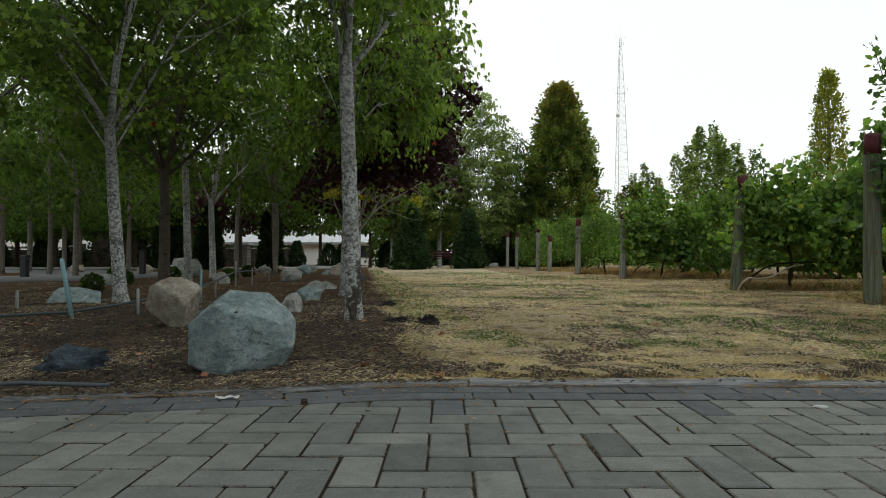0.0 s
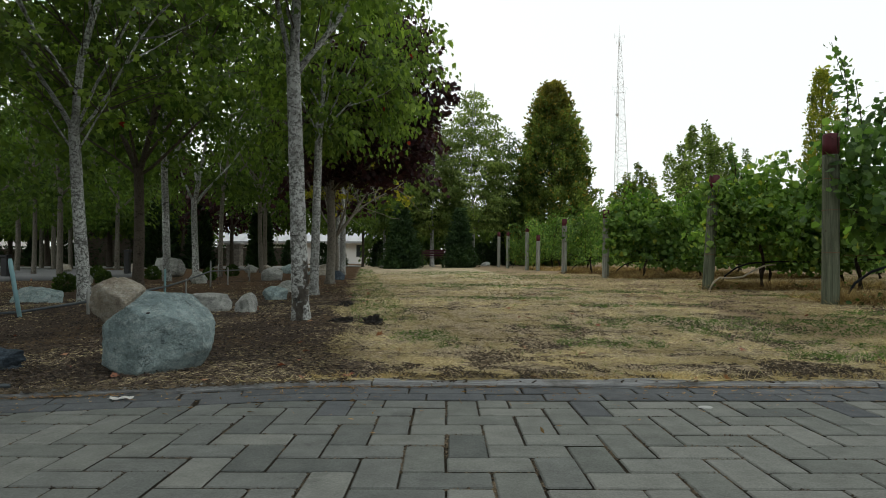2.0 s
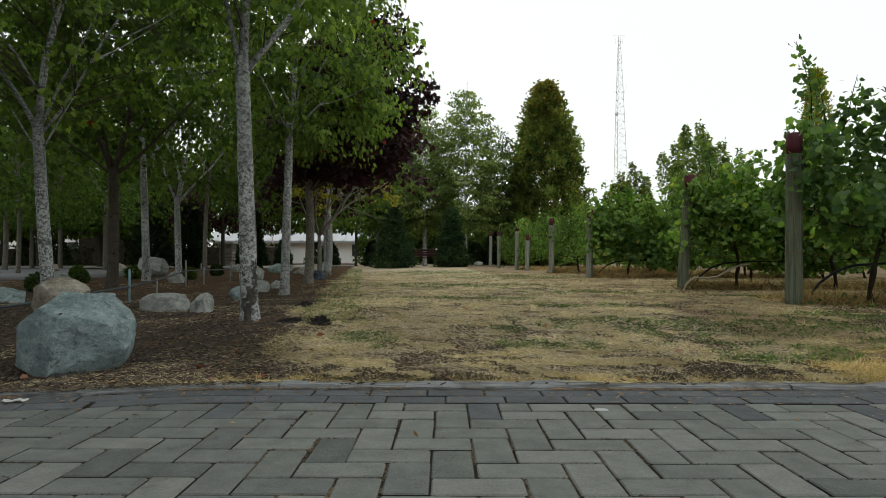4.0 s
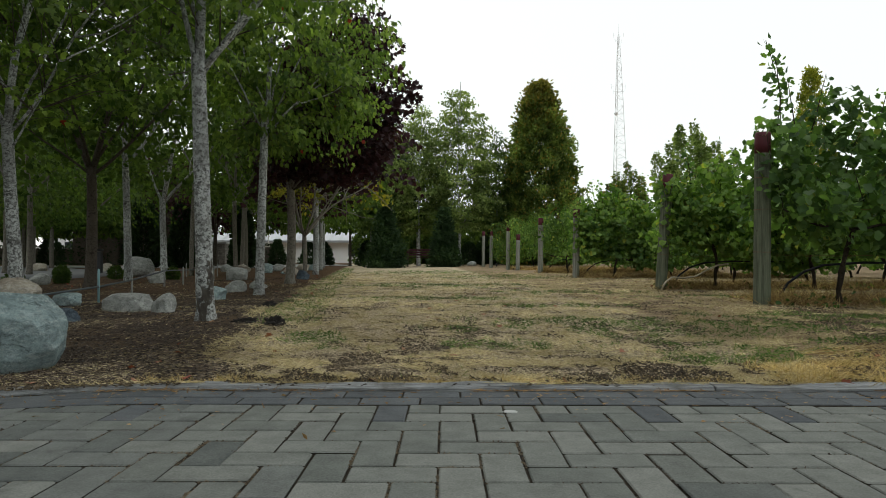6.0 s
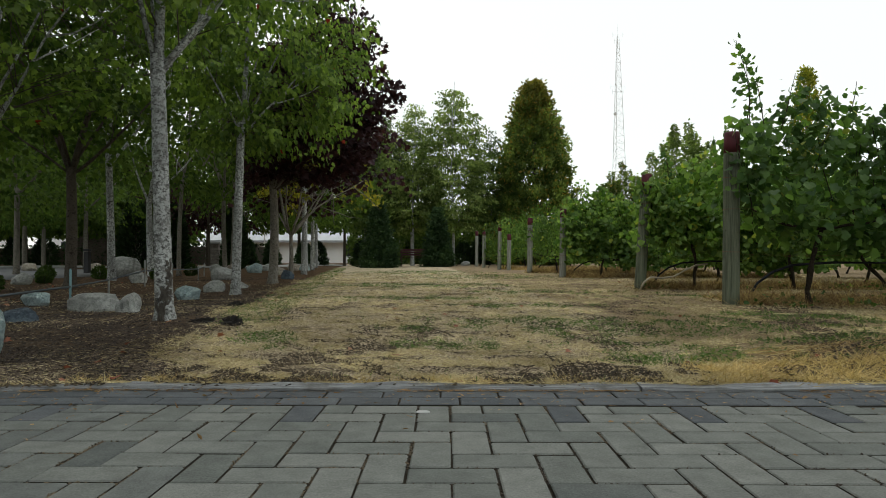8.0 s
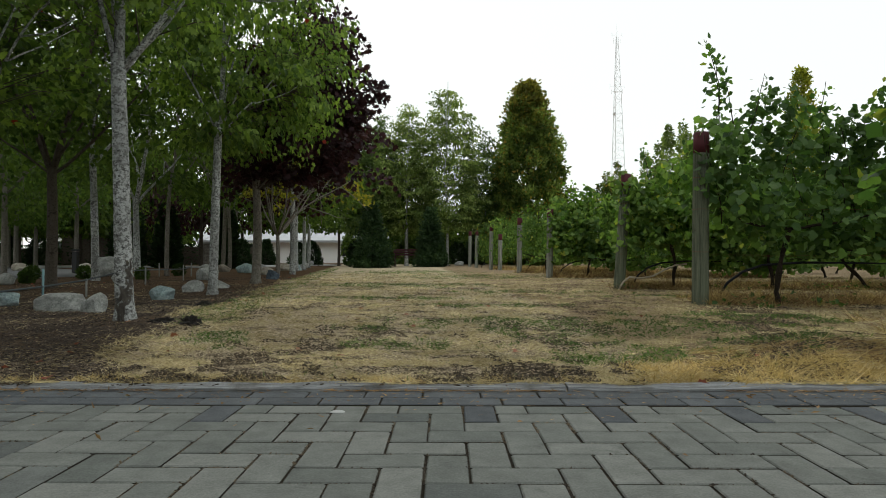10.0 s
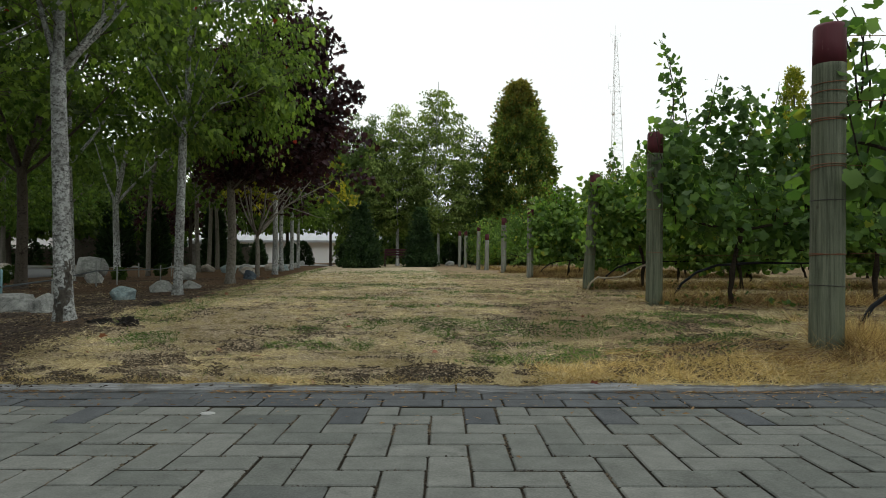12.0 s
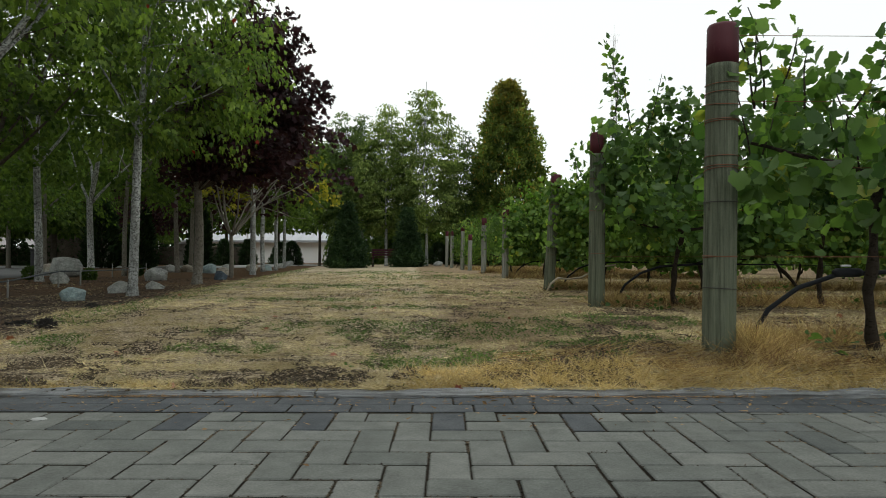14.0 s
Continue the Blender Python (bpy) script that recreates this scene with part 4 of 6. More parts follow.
# ---- buildings, pillars, hedges, tower ----
def building(x, y, w, depth, wall_h, roof_h, label, windows):
    t = thing("building", x, y, float(ground_z(x, y)) - 0.1, label, "building")
    part("wall", box_mesh("wall", (w, depth, wall_h), WHITE_WALL, 0.02, (0, 0, wall_h / 2)), t)
    o = 0.7
    bm = bmesh.new()
    pr = [(-depth / 2 - o, wall_h - 0.1), (0, wall_h + roof_h), (depth / 2 + o, wall_h - 0.1), (depth / 2 + o, wall_h - 0.28), (0, wall_h + roof_h - 0.2), (-depth / 2 - o, wall_h - 0.28)]
    a = [bm.verts.new((-w / 2 - o, py, pz)) for py, pz in pr]
    b = [bm.verts.new((w / 2 + o, py, pz)) for py, pz in pr]
    for i in range(6):
        j = (i + 1) % 6
        bm.faces.new((a[i], a[j], b[j], b[i]))
    bm.faces.new((a[0], a[1], a[4], a[5])), bm.faces.new((a[1], a[2], a[3], a[4]))
    bm.faces.new((b[5], b[4], b[1], b[0])), bm.faces.new((b[4], b[3], b[2], b[1]))
    bmesh.ops.recalc_face_normals(bm, faces=bm.faces[:])
    roof = part("roof", bm_mesh("roof", bm, ROOF), t, "grey standing-seam metal roof")
    seam = tubes("seam", [(np.array([(0, -depth / 2 - o, wall_h - 0.08), (0, 0, wall_h + roof_h + 0.02)]), 0.035)], ROOF, 4, False)
    for i in range(int(w / 0.9)):
        s = part("seam", seam, roof)
        s.location.x = -w / 2 + 0.45 + i * 0.9
    for wx, wz, ww, wh in windows:
        f = part("window", box_mesh("window", (ww + 0.16, 0.12, wh + 0.16), WHITE_PAINT, 0.01, (wx, -depth / 2 - 0.03, wz)), t)
        part("pane", box_mesh("pane", (ww, 0.04, wh), GLASS_DARK, 0, (wx, -depth / 2 - 0.08, wz)), f)
    return t


building(-12.4, 56, 16.8, 8, 2.1, 1.3, "low white stucco building with a grey metal roof", [(-4.4, 1.2, 1.0, 1.0), (4, 1.2, 1.0, 1.0)])
building(-33, 60, 9, 8, 3.2, 1.3, "white stucco house with a grey metal roof behind trees", [(3.2, 1.4, 0.4, 1.2), (-2, 1.4, 0.9, 1.1)])
building(-44, 48, 16, 8, 2.6, 1.4, "white stucco wing with a grey metal roof behind trees", [(5, 1.3, 0.9, 1.0)])


def pillar(x, y):
    t = thing("stone_pillar", x, y, float(ground_z(x, y)), "square stone pillar with a flat cap", "pillar", "gate pillars")
    r = np.random.default_rng(int(abs(x) * 10))
    z = 0.0
    while z < 0.95:
        h = r.uniform(0.12, 0.2)
        for s in (-1, 1):
            w = 0.3 + r.uniform(-0.03, 0.03)
            part("stone", box_mesh("stone", (w, 0.62 + r.uniform(-0.03, 0.03), h - 0.012), STONE_PILLAR, 0.015, (s * 0.16, 0, z + h / 2)), t)
        z += h
    part("cap", box_mesh("cap", (0.82, 0.82, 0.1), CONCRETE, 0.02, (0, 0, z + 0.05)), t, "pale concrete cap")


pillar(-16.8, 31.5), pillar(-11.6, 29)


def hedge(x, y, w, d, h, label):
    r = np.random.default_rng(int(abs(x) * 7))
    t = thing("hedge", x, y, float(ground_z(x, y)), label, "hedge", "hedges")
    n = int(900 * w * h / 3)
    p = r.uniform(-1, 1, (n, 3))
    ax = r.integers(0, 3, n)
    p[np.arange(n), ax] = np.sign(p[np.arange(n), ax]) * r.uniform(0.85, 1.03, n)
    at = p * np.array([w / 2, d / 2, h / 2]) + np.array([0, 0, h / 2])
    part("core", box_mesh("core", (w - 0.2, d - 0.2, h - 0.15), BARK_DARK, 0.05, (0, 0, h / 2 - 0.05)), t)
    part("leaf_cover", leaves("leaf_cover", at, p + r.normal(size=(n, 3)) * 0.5, 0.16 * r.uniform(0.6, 1.2, n), LEAF_OVAL, CEDAR, 0.2, r=r), t, kind="stuff")


hedge(-19.0, 36, 4.4, 0.9, 1.3, "clipped dark green hedge"), hedge(-13.5, 36.5, 5.6, 0.9, 1.2, "clipped dark green hedge beside a stone pillar")
hedge(-26, 36.5, 7, 1.0, 1.1, "clipped dark green hedge")
hedge(-20.2, 34, 2.8, 1.2, 2.2, "tall dark green hedge behind the trees"), hedge(-18.5, 40, 4.0, 1.0, 1.1, "clipped dark green hedge before a white building")


def tower(x, y, h, w):
    t = thing("radio_mast", x, y, 0, "tall thin steel lattice radio mast with antennas", "tower")
    legs, brace = [], []
    n = 30
    for i in range(3):
        a = math.pi / 2 + i * 2 * math.pi / 3 + 0.5
        legs.append((np.array([(math.cos(a) * s, math.sin(a) * s, z) for s, z in ((w / 2, 0), (w * 0.17, h * 0.73), (w * 0.05, h * 0.95))]), np.array([0.14, 0.12, 0.1])))
    for ln in legs:
        part("leg", tubes("leg", [ln], STEEL, 5), t)

    def corner(i, f):
        p = legs[i][0]
        return np.array([np.interp(f * 0.93 * h, p[:, 2], p[:, k_]) for k_ in range(3)])
    for s in range(n):
        for i in range(3):
            j = (i + 1) % 3
            brace.append((np.array([corner(i, s / n), corner(j, (s + 1) / n)]), 0.055))
            brace.append((np.array([corner(i, (s + 1) / n), corner(j, (s + 1) / n)]), 0.05))
    part("bracing", tubes("bracing", brace, STEEL, 4), t, kind="stuff")
    part("spire", tubes("spire", [(np.array([(0, 0, h * 0.9), (0, 0, h)]), np.array([0.1, 0.04]))], STEEL, 5), t)
    for z, ln in ((h * 0.955, 2.4), (h * 0.93, 1.6), (h * 0.735, 3.4), (h * 0.715, 2.6)):
        part("antenna", tubes("antenna", [(np.array([(-ln, 0, z), (ln, 0, z)]), 0.05), (np.array([(ln, 0, z - 1), (ln, 0, z + 1)]), 0.05), (np.array([(-ln, 0, z - 1.2), (-ln, 0, z + 1.2)]), 0.05)], STEEL, 5), t)
    bm = bmesh.new()
    bmesh.ops.create_cone(bm, cap_ends=True, segments=16, radius1=0.9, radius2=0.5, depth=0.6, matrix=Matrix.Translation((-1.4, -0.8, h * 0.62)) @ Matrix.Rotation(radians(90), 4, 'X'))
    part("dish", bm_mesh("dish", bm, STEEL), t)


tower(81.8, 300, 113, 11.0)


# ---- rocks ----
def rock(x, y, w, d, h, mat, seed, label, sink=0.07, rz=0.0, cut=3, name="boulder", rough=0.10, detail=4, tilt=0.0, faces=()):
    """A boulder: a ball cut by planes, roughened and worn round."""
    r = np.random.default_rng(seed)
    bm = bmesh.new()
    bmesh.ops.create_icosphere(bm, subdivisions=detail, radius=1)
    planes = [(unit(r.normal(size=3) + np.array([0, 0, 0.1])), r.uniform(0.55, 0.85)) for _ in range(cut + 5)]
    if faces:
        planes = [(unit(np.array(n_, float)), k_) for n_, k_ in faces]
    o = Vector(r.uniform(-50, 50, 3))
    for v in bm.verts:
        p = np.array(v.co)
        for n_, k_ in planes:
            e = p @ n_ - k_
            if e > 0:
                p = p - n_ * e * 0.93
        q = Vector(p)
        q *= 1 + rough * noise.noise(q * 1.7 + o) + rough * 0.45 * noise.noise(q * 4.5 + o) + rough * 0.25 * noise.noise(q * 10 + o) - rough * 0.35 * max(0.0, 0.12 - abs(noise.noise(q * 2.6 - o))) * 4
        v.co = q
    lo = [min(v.co[i] for v in bm.verts) for i in range(3)]
    hi = [max(v.co[i] for v in bm.verts) for i in range(3)]
    for v in bm.verts:
        for i, s in enumerate((w, d, h + sink)):
            v.co[i] = ((v.co[i] - lo[i]) / (hi[i] - lo[i]) - (0.5 if i < 2 else 0)) * s
        v.co.z -= sink
    if tilt:
        bmesh.ops.rotate(bm, verts=bm.verts[:], cent=(0, 0, 0), matrix=Matrix.Rotation(radians(tilt), 3, 'Y'))
    ob = new(name, bm_mesh(name, bm, mat, True))
    ob.matrix_world = pose(x, y, float(ground_z(x, y)), 0, 0, rz)
    return tagged(ob, label, "rock", "rocks in the bed")


rock(-2.645, 1.09, 0.455, 0.46, 0.365, ROCK_BLUE, 3, "large blue-grey boulder with a drill hole in mulch", detail=6, rough=0.06,
     faces=[((0.06, -0.48, 0.88), 0.60), ((-0.05, 0.15, 1.0), 0.72), ((-0.60, -0.22, 0.78), 0.66), ((0.58, -0.16, 0.80), 0.60), ((-1, 0, -0.02), 0.80), ((-0.40, -0.92, 0.05), 0.56),
            ((0.62, -0.78, -0.10), 0.60), ((0.90, -0.15, 0.35), 0.80), ((0.6, -0.5, -0.62), 0.72), ((-0.5, -0.5, -0.7), 0.88), ((0.1, 0.9, 0.1), 0.8)], sink=0.10)
rock(-3.55, 2.45, 0.35, 0.36, 0.33, ROCK_BROWN, 5, "rounded brown granite boulder in mulch", detail=5)
rock(-3.41, 1.0, 0.33, 0.22, 0.12, ROCK_SLATE, 6, "flat dark slate stone in mulch", name="stone", detail=5, rough=0.3, cut=6)
rock(-3.43, 3.74, 0.40, 0.26, 0.16, ROCK_GREY, 7, "long pale grey block of rock in mulch", rough=0.07, faces=[((0.05, -0.1, 1), 0.50), ((-0.1, -1, 0.15), 0.55), ((-1, 0.1, 0.25), 0.72), ((0.95, -0.1, 0.3), 0.74), ((0.5, -0.6, 0.65), 0.70), ((-0.5, -0.4, 0.75), 0.72), ((0, 1, 0.2), 0.6)])
rock(-3.03, 3.56, 0.17, 0.2, 0.17, ROCK_GREY, 8, "small wedge-shaped grey rock in mulch", name="stone", tilt=15, faces=[((-0.5, -0.3, 0.8), 0.55), ((0.75, -0.2, 0.65), 0.5), ((-1, 0, 0), 0.7), ((0, -1, 0.1), 0.7)])
rock(-3.39, 2.7, 0.28, 0.2, 0.10, ROCK_SLATE, 9, "flat dark stone in mulch", name="stone")
rock(-4.22, 4.2, 0.30, 0.24, 0.13, ROCK_BLUE, 10, "blue-grey boulder in mulch")
rock(-3.53, 6.87, 0.30, 0.26, 0.17, ROCK_GREY, 11, "pale grey boulder in mulch")
rock(-3.27, 5.38, 0.29, 0.22, 0.16, ROCK_BLUE, 12, "blue-grey boulder in mulch")
rock(-3.54, 8.0, 0.27, 0.22, 0.13, ROCK_GREY, 13, "grey boulder in mulch")
rock(-4.77, 10.7, 0.42, 0.35, 0.26, ROCK_GREY, 14, "pale grey boulder in mulch")
rock(-3.42, 10.5, 0.26, 0.22, 0.18, ROCK_SLATE, 15, "dark blue rock beside a trunk")
rock(-7.55, 12.4, 0.66, 0.5, 0.45, ROCK_GREY, 16, "large grey boulder in mulch")
rock(-5.44, 8.7, 0.30, 0.25, 0.2, ROCK_GREY, 17, "grey boulder in mulch")
rock(-5.45, 4.55, 0.52, 0.3, 0.17, ROCK_BLUE, 18, "low blue-grey boulder in mulch")
for i, (x, y, w) in enumerate([(-6.9, 16.3, 0.4), (-6.5, 16.6, 0.42), (-5.8, 16.2, 0.5), (-6.0, 18.4, 0.42), (-5.15, 18.2, 0.4), (-4.95, 15.3, 0.3), (-8.8, 14.5, 0.5), (-10.2, 16, 0.45), (-5.2, 20, 0.4), (-5.7, 23.5, 0.4), (-12.4, 16.5, 0.5), (-13.2, 12, 0.6), (-7.4, 8.7, 0.35), (-4.35, 13.4, 0.35)]):
    rock(x, y, w, w * 0.8, w * 0.55, (ROCK_GREY, ROCK_BROWN, ROCK_BLUE)[i % 3], 30 + i, "weathered boulder in mulch", detail=3)
for x, y, w in [(-3.1, 27.2, 0.6), (-0.3, 28.5, 0.7), (-4.2, 29, 0.6), (-7, 30.4, 0.5), (0.6, 28.7, 0.45)]:
    rock(x, y, w, w * 0.7, w * 0.5, ROCK_GREY, int(abs(x) * 11) + 60, "weathered boulder at the end of the lawn", detail=3)


big = bpy.data.objects["boulder"]
spot = min((v for v in big.data.vertices if v.normal.y < -0.1), key=lambda v: abs(v.co.x - 0.02) + abs(v.co.z - 0.275))
# A dark plug flush with the rock stands in for the hole's shade.
hole = new("drill_hole", tubes("drill_hole", [(np.array([spot.co - spot.normal * 0.02, spot.co + spot.normal * 0.0005]), 0.009)], DARK_METAL, 12))
hole.parent = big


def charred_root(x, y, w, d, h, seed, rz):
    """A low ragged black lump with broken root ends sticking out."""
    r = np.random.default_rng(seed)
    t = thing("charred_root", x, y, float(ground_z(x, y)), "black charred root lump lying on mulch", "debris", "charred roots", rz=rz)
    bm = bmesh.new()
    bmesh.ops.create_icosphere(bm, subdivisions=4, radius=1)
    o = Vector(r.uniform(-50, 50, 3))
    for v in bm.verts:
        q = v.co.copy()
        q *= 1 + 0.55 * noise.noise(q * 1.8 + o) + 0.35 * noise.noise(q * 4.5 + o) + 0.2 * noise.noise(q * 11 + o)
        v.co = (q.x * w / 2, q.y * d / 2, q.z * h * (0.75 + 0.4 * q.x))
    part("lump", bm_mesh("lump", bm, CHAR), t)
    lines = []
    for i in range(3):
        a = r.uniform(0, 6.28)
        lines.append(limb((math.cos(a) * w * 0.25, math.sin(a) * d * 0.3, h * 0.3), (math.cos(a), math.sin(a) * 0.6, r.uniform(0, 0.5)), w * r.uniform(0.15, 0.3), h * 0.22, h * 0.06, 6, 0.35, 0.0, r))
    part("root", tubes("root", lines, CHAR, 7), t)


charred_root(-2.08, 2.68, 0.17, 0.09, 0.035, 1, 6), charred_root(-1.84, 2.62, 0.16, 0.11, 0.065, 2, -20), charred_root(-2.25, 3.9, 0.16, 0.10, 0.05, 3, 0)


# ---- vines ----
def post(x, y, d, h, label, wraps=(), lean=0.0, red=0.20, wood=None):
    t = thing("vineyard_post", x, y, float(ground_z(x, y)) - 0.05, label, "post", "vineyard posts")
    zs = np.linspace(0, h + 0.05, 16)
    cut = h + 0.05 - red
    body = zs[zs < cut]
    pts = np.column_stack([lean * body / h, body * 0, body])
    pts = np.vstack([pts, [lean * cut / h, 0, cut]])
    part("shaft", tubes("shaft", [(pts, d / 2 * (1.02 - 0.05 * pts[:, 2] / h))], wood or POST, 20), t)
    rr = d / 2 * 0.975
    cap = np.array([(lean * z / h, 0, z) for z in (cut, cut + red * 0.5, h + 0.035, h + 0.05)])
    part("painted_top", tubes("painted_top", [(cap, np.array([rr, rr * 0.99, rr * 0.98, rr * 0.90]))], MAROON, 20), t, "maroon painted post top")
    a = np.linspace(0, 2 * math.pi, 25)
    for z, mat, slope in wraps:
        zz = z + 0.05
        ring = np.column_stack([lean * zz / h + np.cos(a) * (d / 2 + 0.002), np.sin(a) * (d / 2 + 0.002), zz + slope * np.cos(a + z * 9)])
        part("wire_wrap", tubes("wire_wrap", [(ring, 0.0022)], mat, 5), t)
    return t


WR, WD = WIRE_RUST, WIRE_DARK
PALE_LABEL = "sun-bleached grey wooden end post with a maroon top"
POST_LABEL = "weathered grey wooden end post with a maroon painted top"
ROWS_Y = [(2.275, 1.38, 0.155, 1.615), (2.345, 4.2, 0.15, 1.63), (2.37, 7.1, 0.15, 1.62), (2.27, 12.4, 0.15, 1.55), (2.01, 16.0, 0.15, 1.55), (1.54, 20.5, 0.14, 1.55), (1.75, 19.3, 0.14, 1.2), (1.2, 24.0, 0.14, 1.5), (1.0, 26.0, 0.14, 1.55)]
for i, (x, y, d, h) in enumerate(ROWS_Y):
    wr = [(1.32, WR, 0.006), (1.27, WR, -0.004), (1.22, WR, 0.012), (1.14, WR, 0.002), (1.13, WR, -0.002), (0.96, WR, 0.0), (0.91, WR, 0.003), (0.89, WR, 0.012), (0.735, WD, 0.0), (0.47, WR, 0.004), (0.465, WR, -0.004), (0.31, WD, 0.005)] if i == 0 else [(1.2, WR, 0.003), (0.9, WR, 0.0), (0.5, WR, 0.003)]
    post(x, y, d, h, POST_LABEL if i < 3 else PALE_LABEL, wr if i < 5 else (), 0.03 if i == 0 else 0.11 if i == 2 else 0.02, wood=POST_PALE if i > 2 else None)


def grapevine(x, y, span, z0, z1, count, size, seed, leaf, lit, shoots, name="grapevine", start=-9.0, mat=None):
    """One vine: twisted trunk, two arms on the wire, a curtain of leaves and some shoots above it."""
    r = np.random.default_rng(seed)
    t = thing(name, x, y, float(ground_z(x, y)), "leafy green grapevine trained on a wire trellis", "vine", "grapevines")
    p, q = limb((0, 0, -0.05), (r.normal() * 0.25, 0, 1), z0 + 0.15, 0.028, 0.020, 9, 0.20, 0.25, r)
    part("trunk", tubes("trunk", [(p, q * (1 + 0.25 * np.sin(np.arange(9) * 2.1)))], VINE_BARK, 8), t)
    arms = []
    for s in (-1, 1):
        arms.append(limb(p[-1], (s, 0, 0.05), span * 0.5, 0.016, 0.008, 7, 0.10, 0.0, r))
    lines = list(arms)
    tips_at, tips_way = [], []
    for i in range(int(span * 7)):
        sx = r.uniform(-span / 2, span / 2)
        top = z1 - z0 - 0.28 + r.normal() * 0.10
        b, br = limb((sx, r.normal() * 0.03, z0 + 0.1), (r.normal() * 0.15, r.normal() * 0.12, 1), top, 0.005, 0.003, 6, 0.12, 0.05, r)
        lines.append((b, br))
    for sx, h, lx in shoots:
        b, br = limb((sx, 0, z1 - 0.2), (lx, r.normal() * 0.1, 1), h, 0.006, 0.0025, 9, 0.10, 0.04, r)
        lines.append((b, br))
        k_ = int(h * 46)
        f = np.linspace(0.1, 1, k_)
        tips_at.append(np.stack([np.interp(f * 8, np.arange(9), b[:, c]) for c in range(3)], 1) + r.normal(size=(k_, 3)) * 0.05)
        tips_way.append(r.normal(size=(k_, 3)) * np.array([1, 0.8, 0.4]) + np.array([0, 0, -0.2]))
    part("cane", tubes("cane", lines, VINE_BARK, 5), t, kind="stuff")
    m = max(20, count // 16)
    cu, cx_, cy_ = r.uniform(0, 1, m), r.uniform(-span / 2 - 0.08, span / 2 + 0.08, m), r.normal(size=m)
    cl = r.integers(0, m, count)
    u = np.clip(cu[cl] + r.normal(size=count) * 0.06, 0, 1)
    xs = cx_[cl] + r.normal(size=count) * 0.085
    xs = np.where(xs < start, start + np.abs(xs - start) * 0.5, xs)
    top = z1 + 0.13 * np.sin(xs * 4.1 + seed) + 0.09 * np.sin(xs * 9.7 + seed * 2)
    bot = z0 - 0.05 + 0.12 * np.sin(xs * 3.1 + seed * 3)
    zs = bot + (top - bot) * (1 - (1 - u) ** 0.85)
    dep = (0.26 - 0.12 * u)
    at = np.column_stack([xs, (cy_[cl] + r.normal(size=count) * 0.45) * dep, zs])
    along = np.column_stack([r.normal(size=count) * 0.5, np.sign(at[:, 1]) * 0.5 + r.normal(size=count) * 0.35, -0.55 + r.normal(size=count) * 0.35])
    part("leaf_curtain", leaves("leaf_curtain", at, along, size * r.uniform(0.55, 1.15, count), leaf, mat or GRAPE, 0.5, r=r), t, kind="stuff")
    if tips_at:
        ta, tw = np.concatenate(tips_at), np.concatenate(tips_way)
        sz = size * 0.85 * np.linspace(1, 0.6, len(ta)) * r.uniform(0.7, 1.1, len(ta))
        part("young_leaves", leaves("young_leaves", ta, tw, sz, leaf, GRAPE if not lit else GRAPE_LIT, 0.3, r=r), t, "young leaves on long shoots, tinted as if lit in the far rows", "stuff")
    return t


def wire(name, pts, rad, mat, label, category="wire", group="trellis wires"):
    return tagged(new(name, tubes(name, [(np.array(pts, float), rad)], mat, 6)), label, category, group)


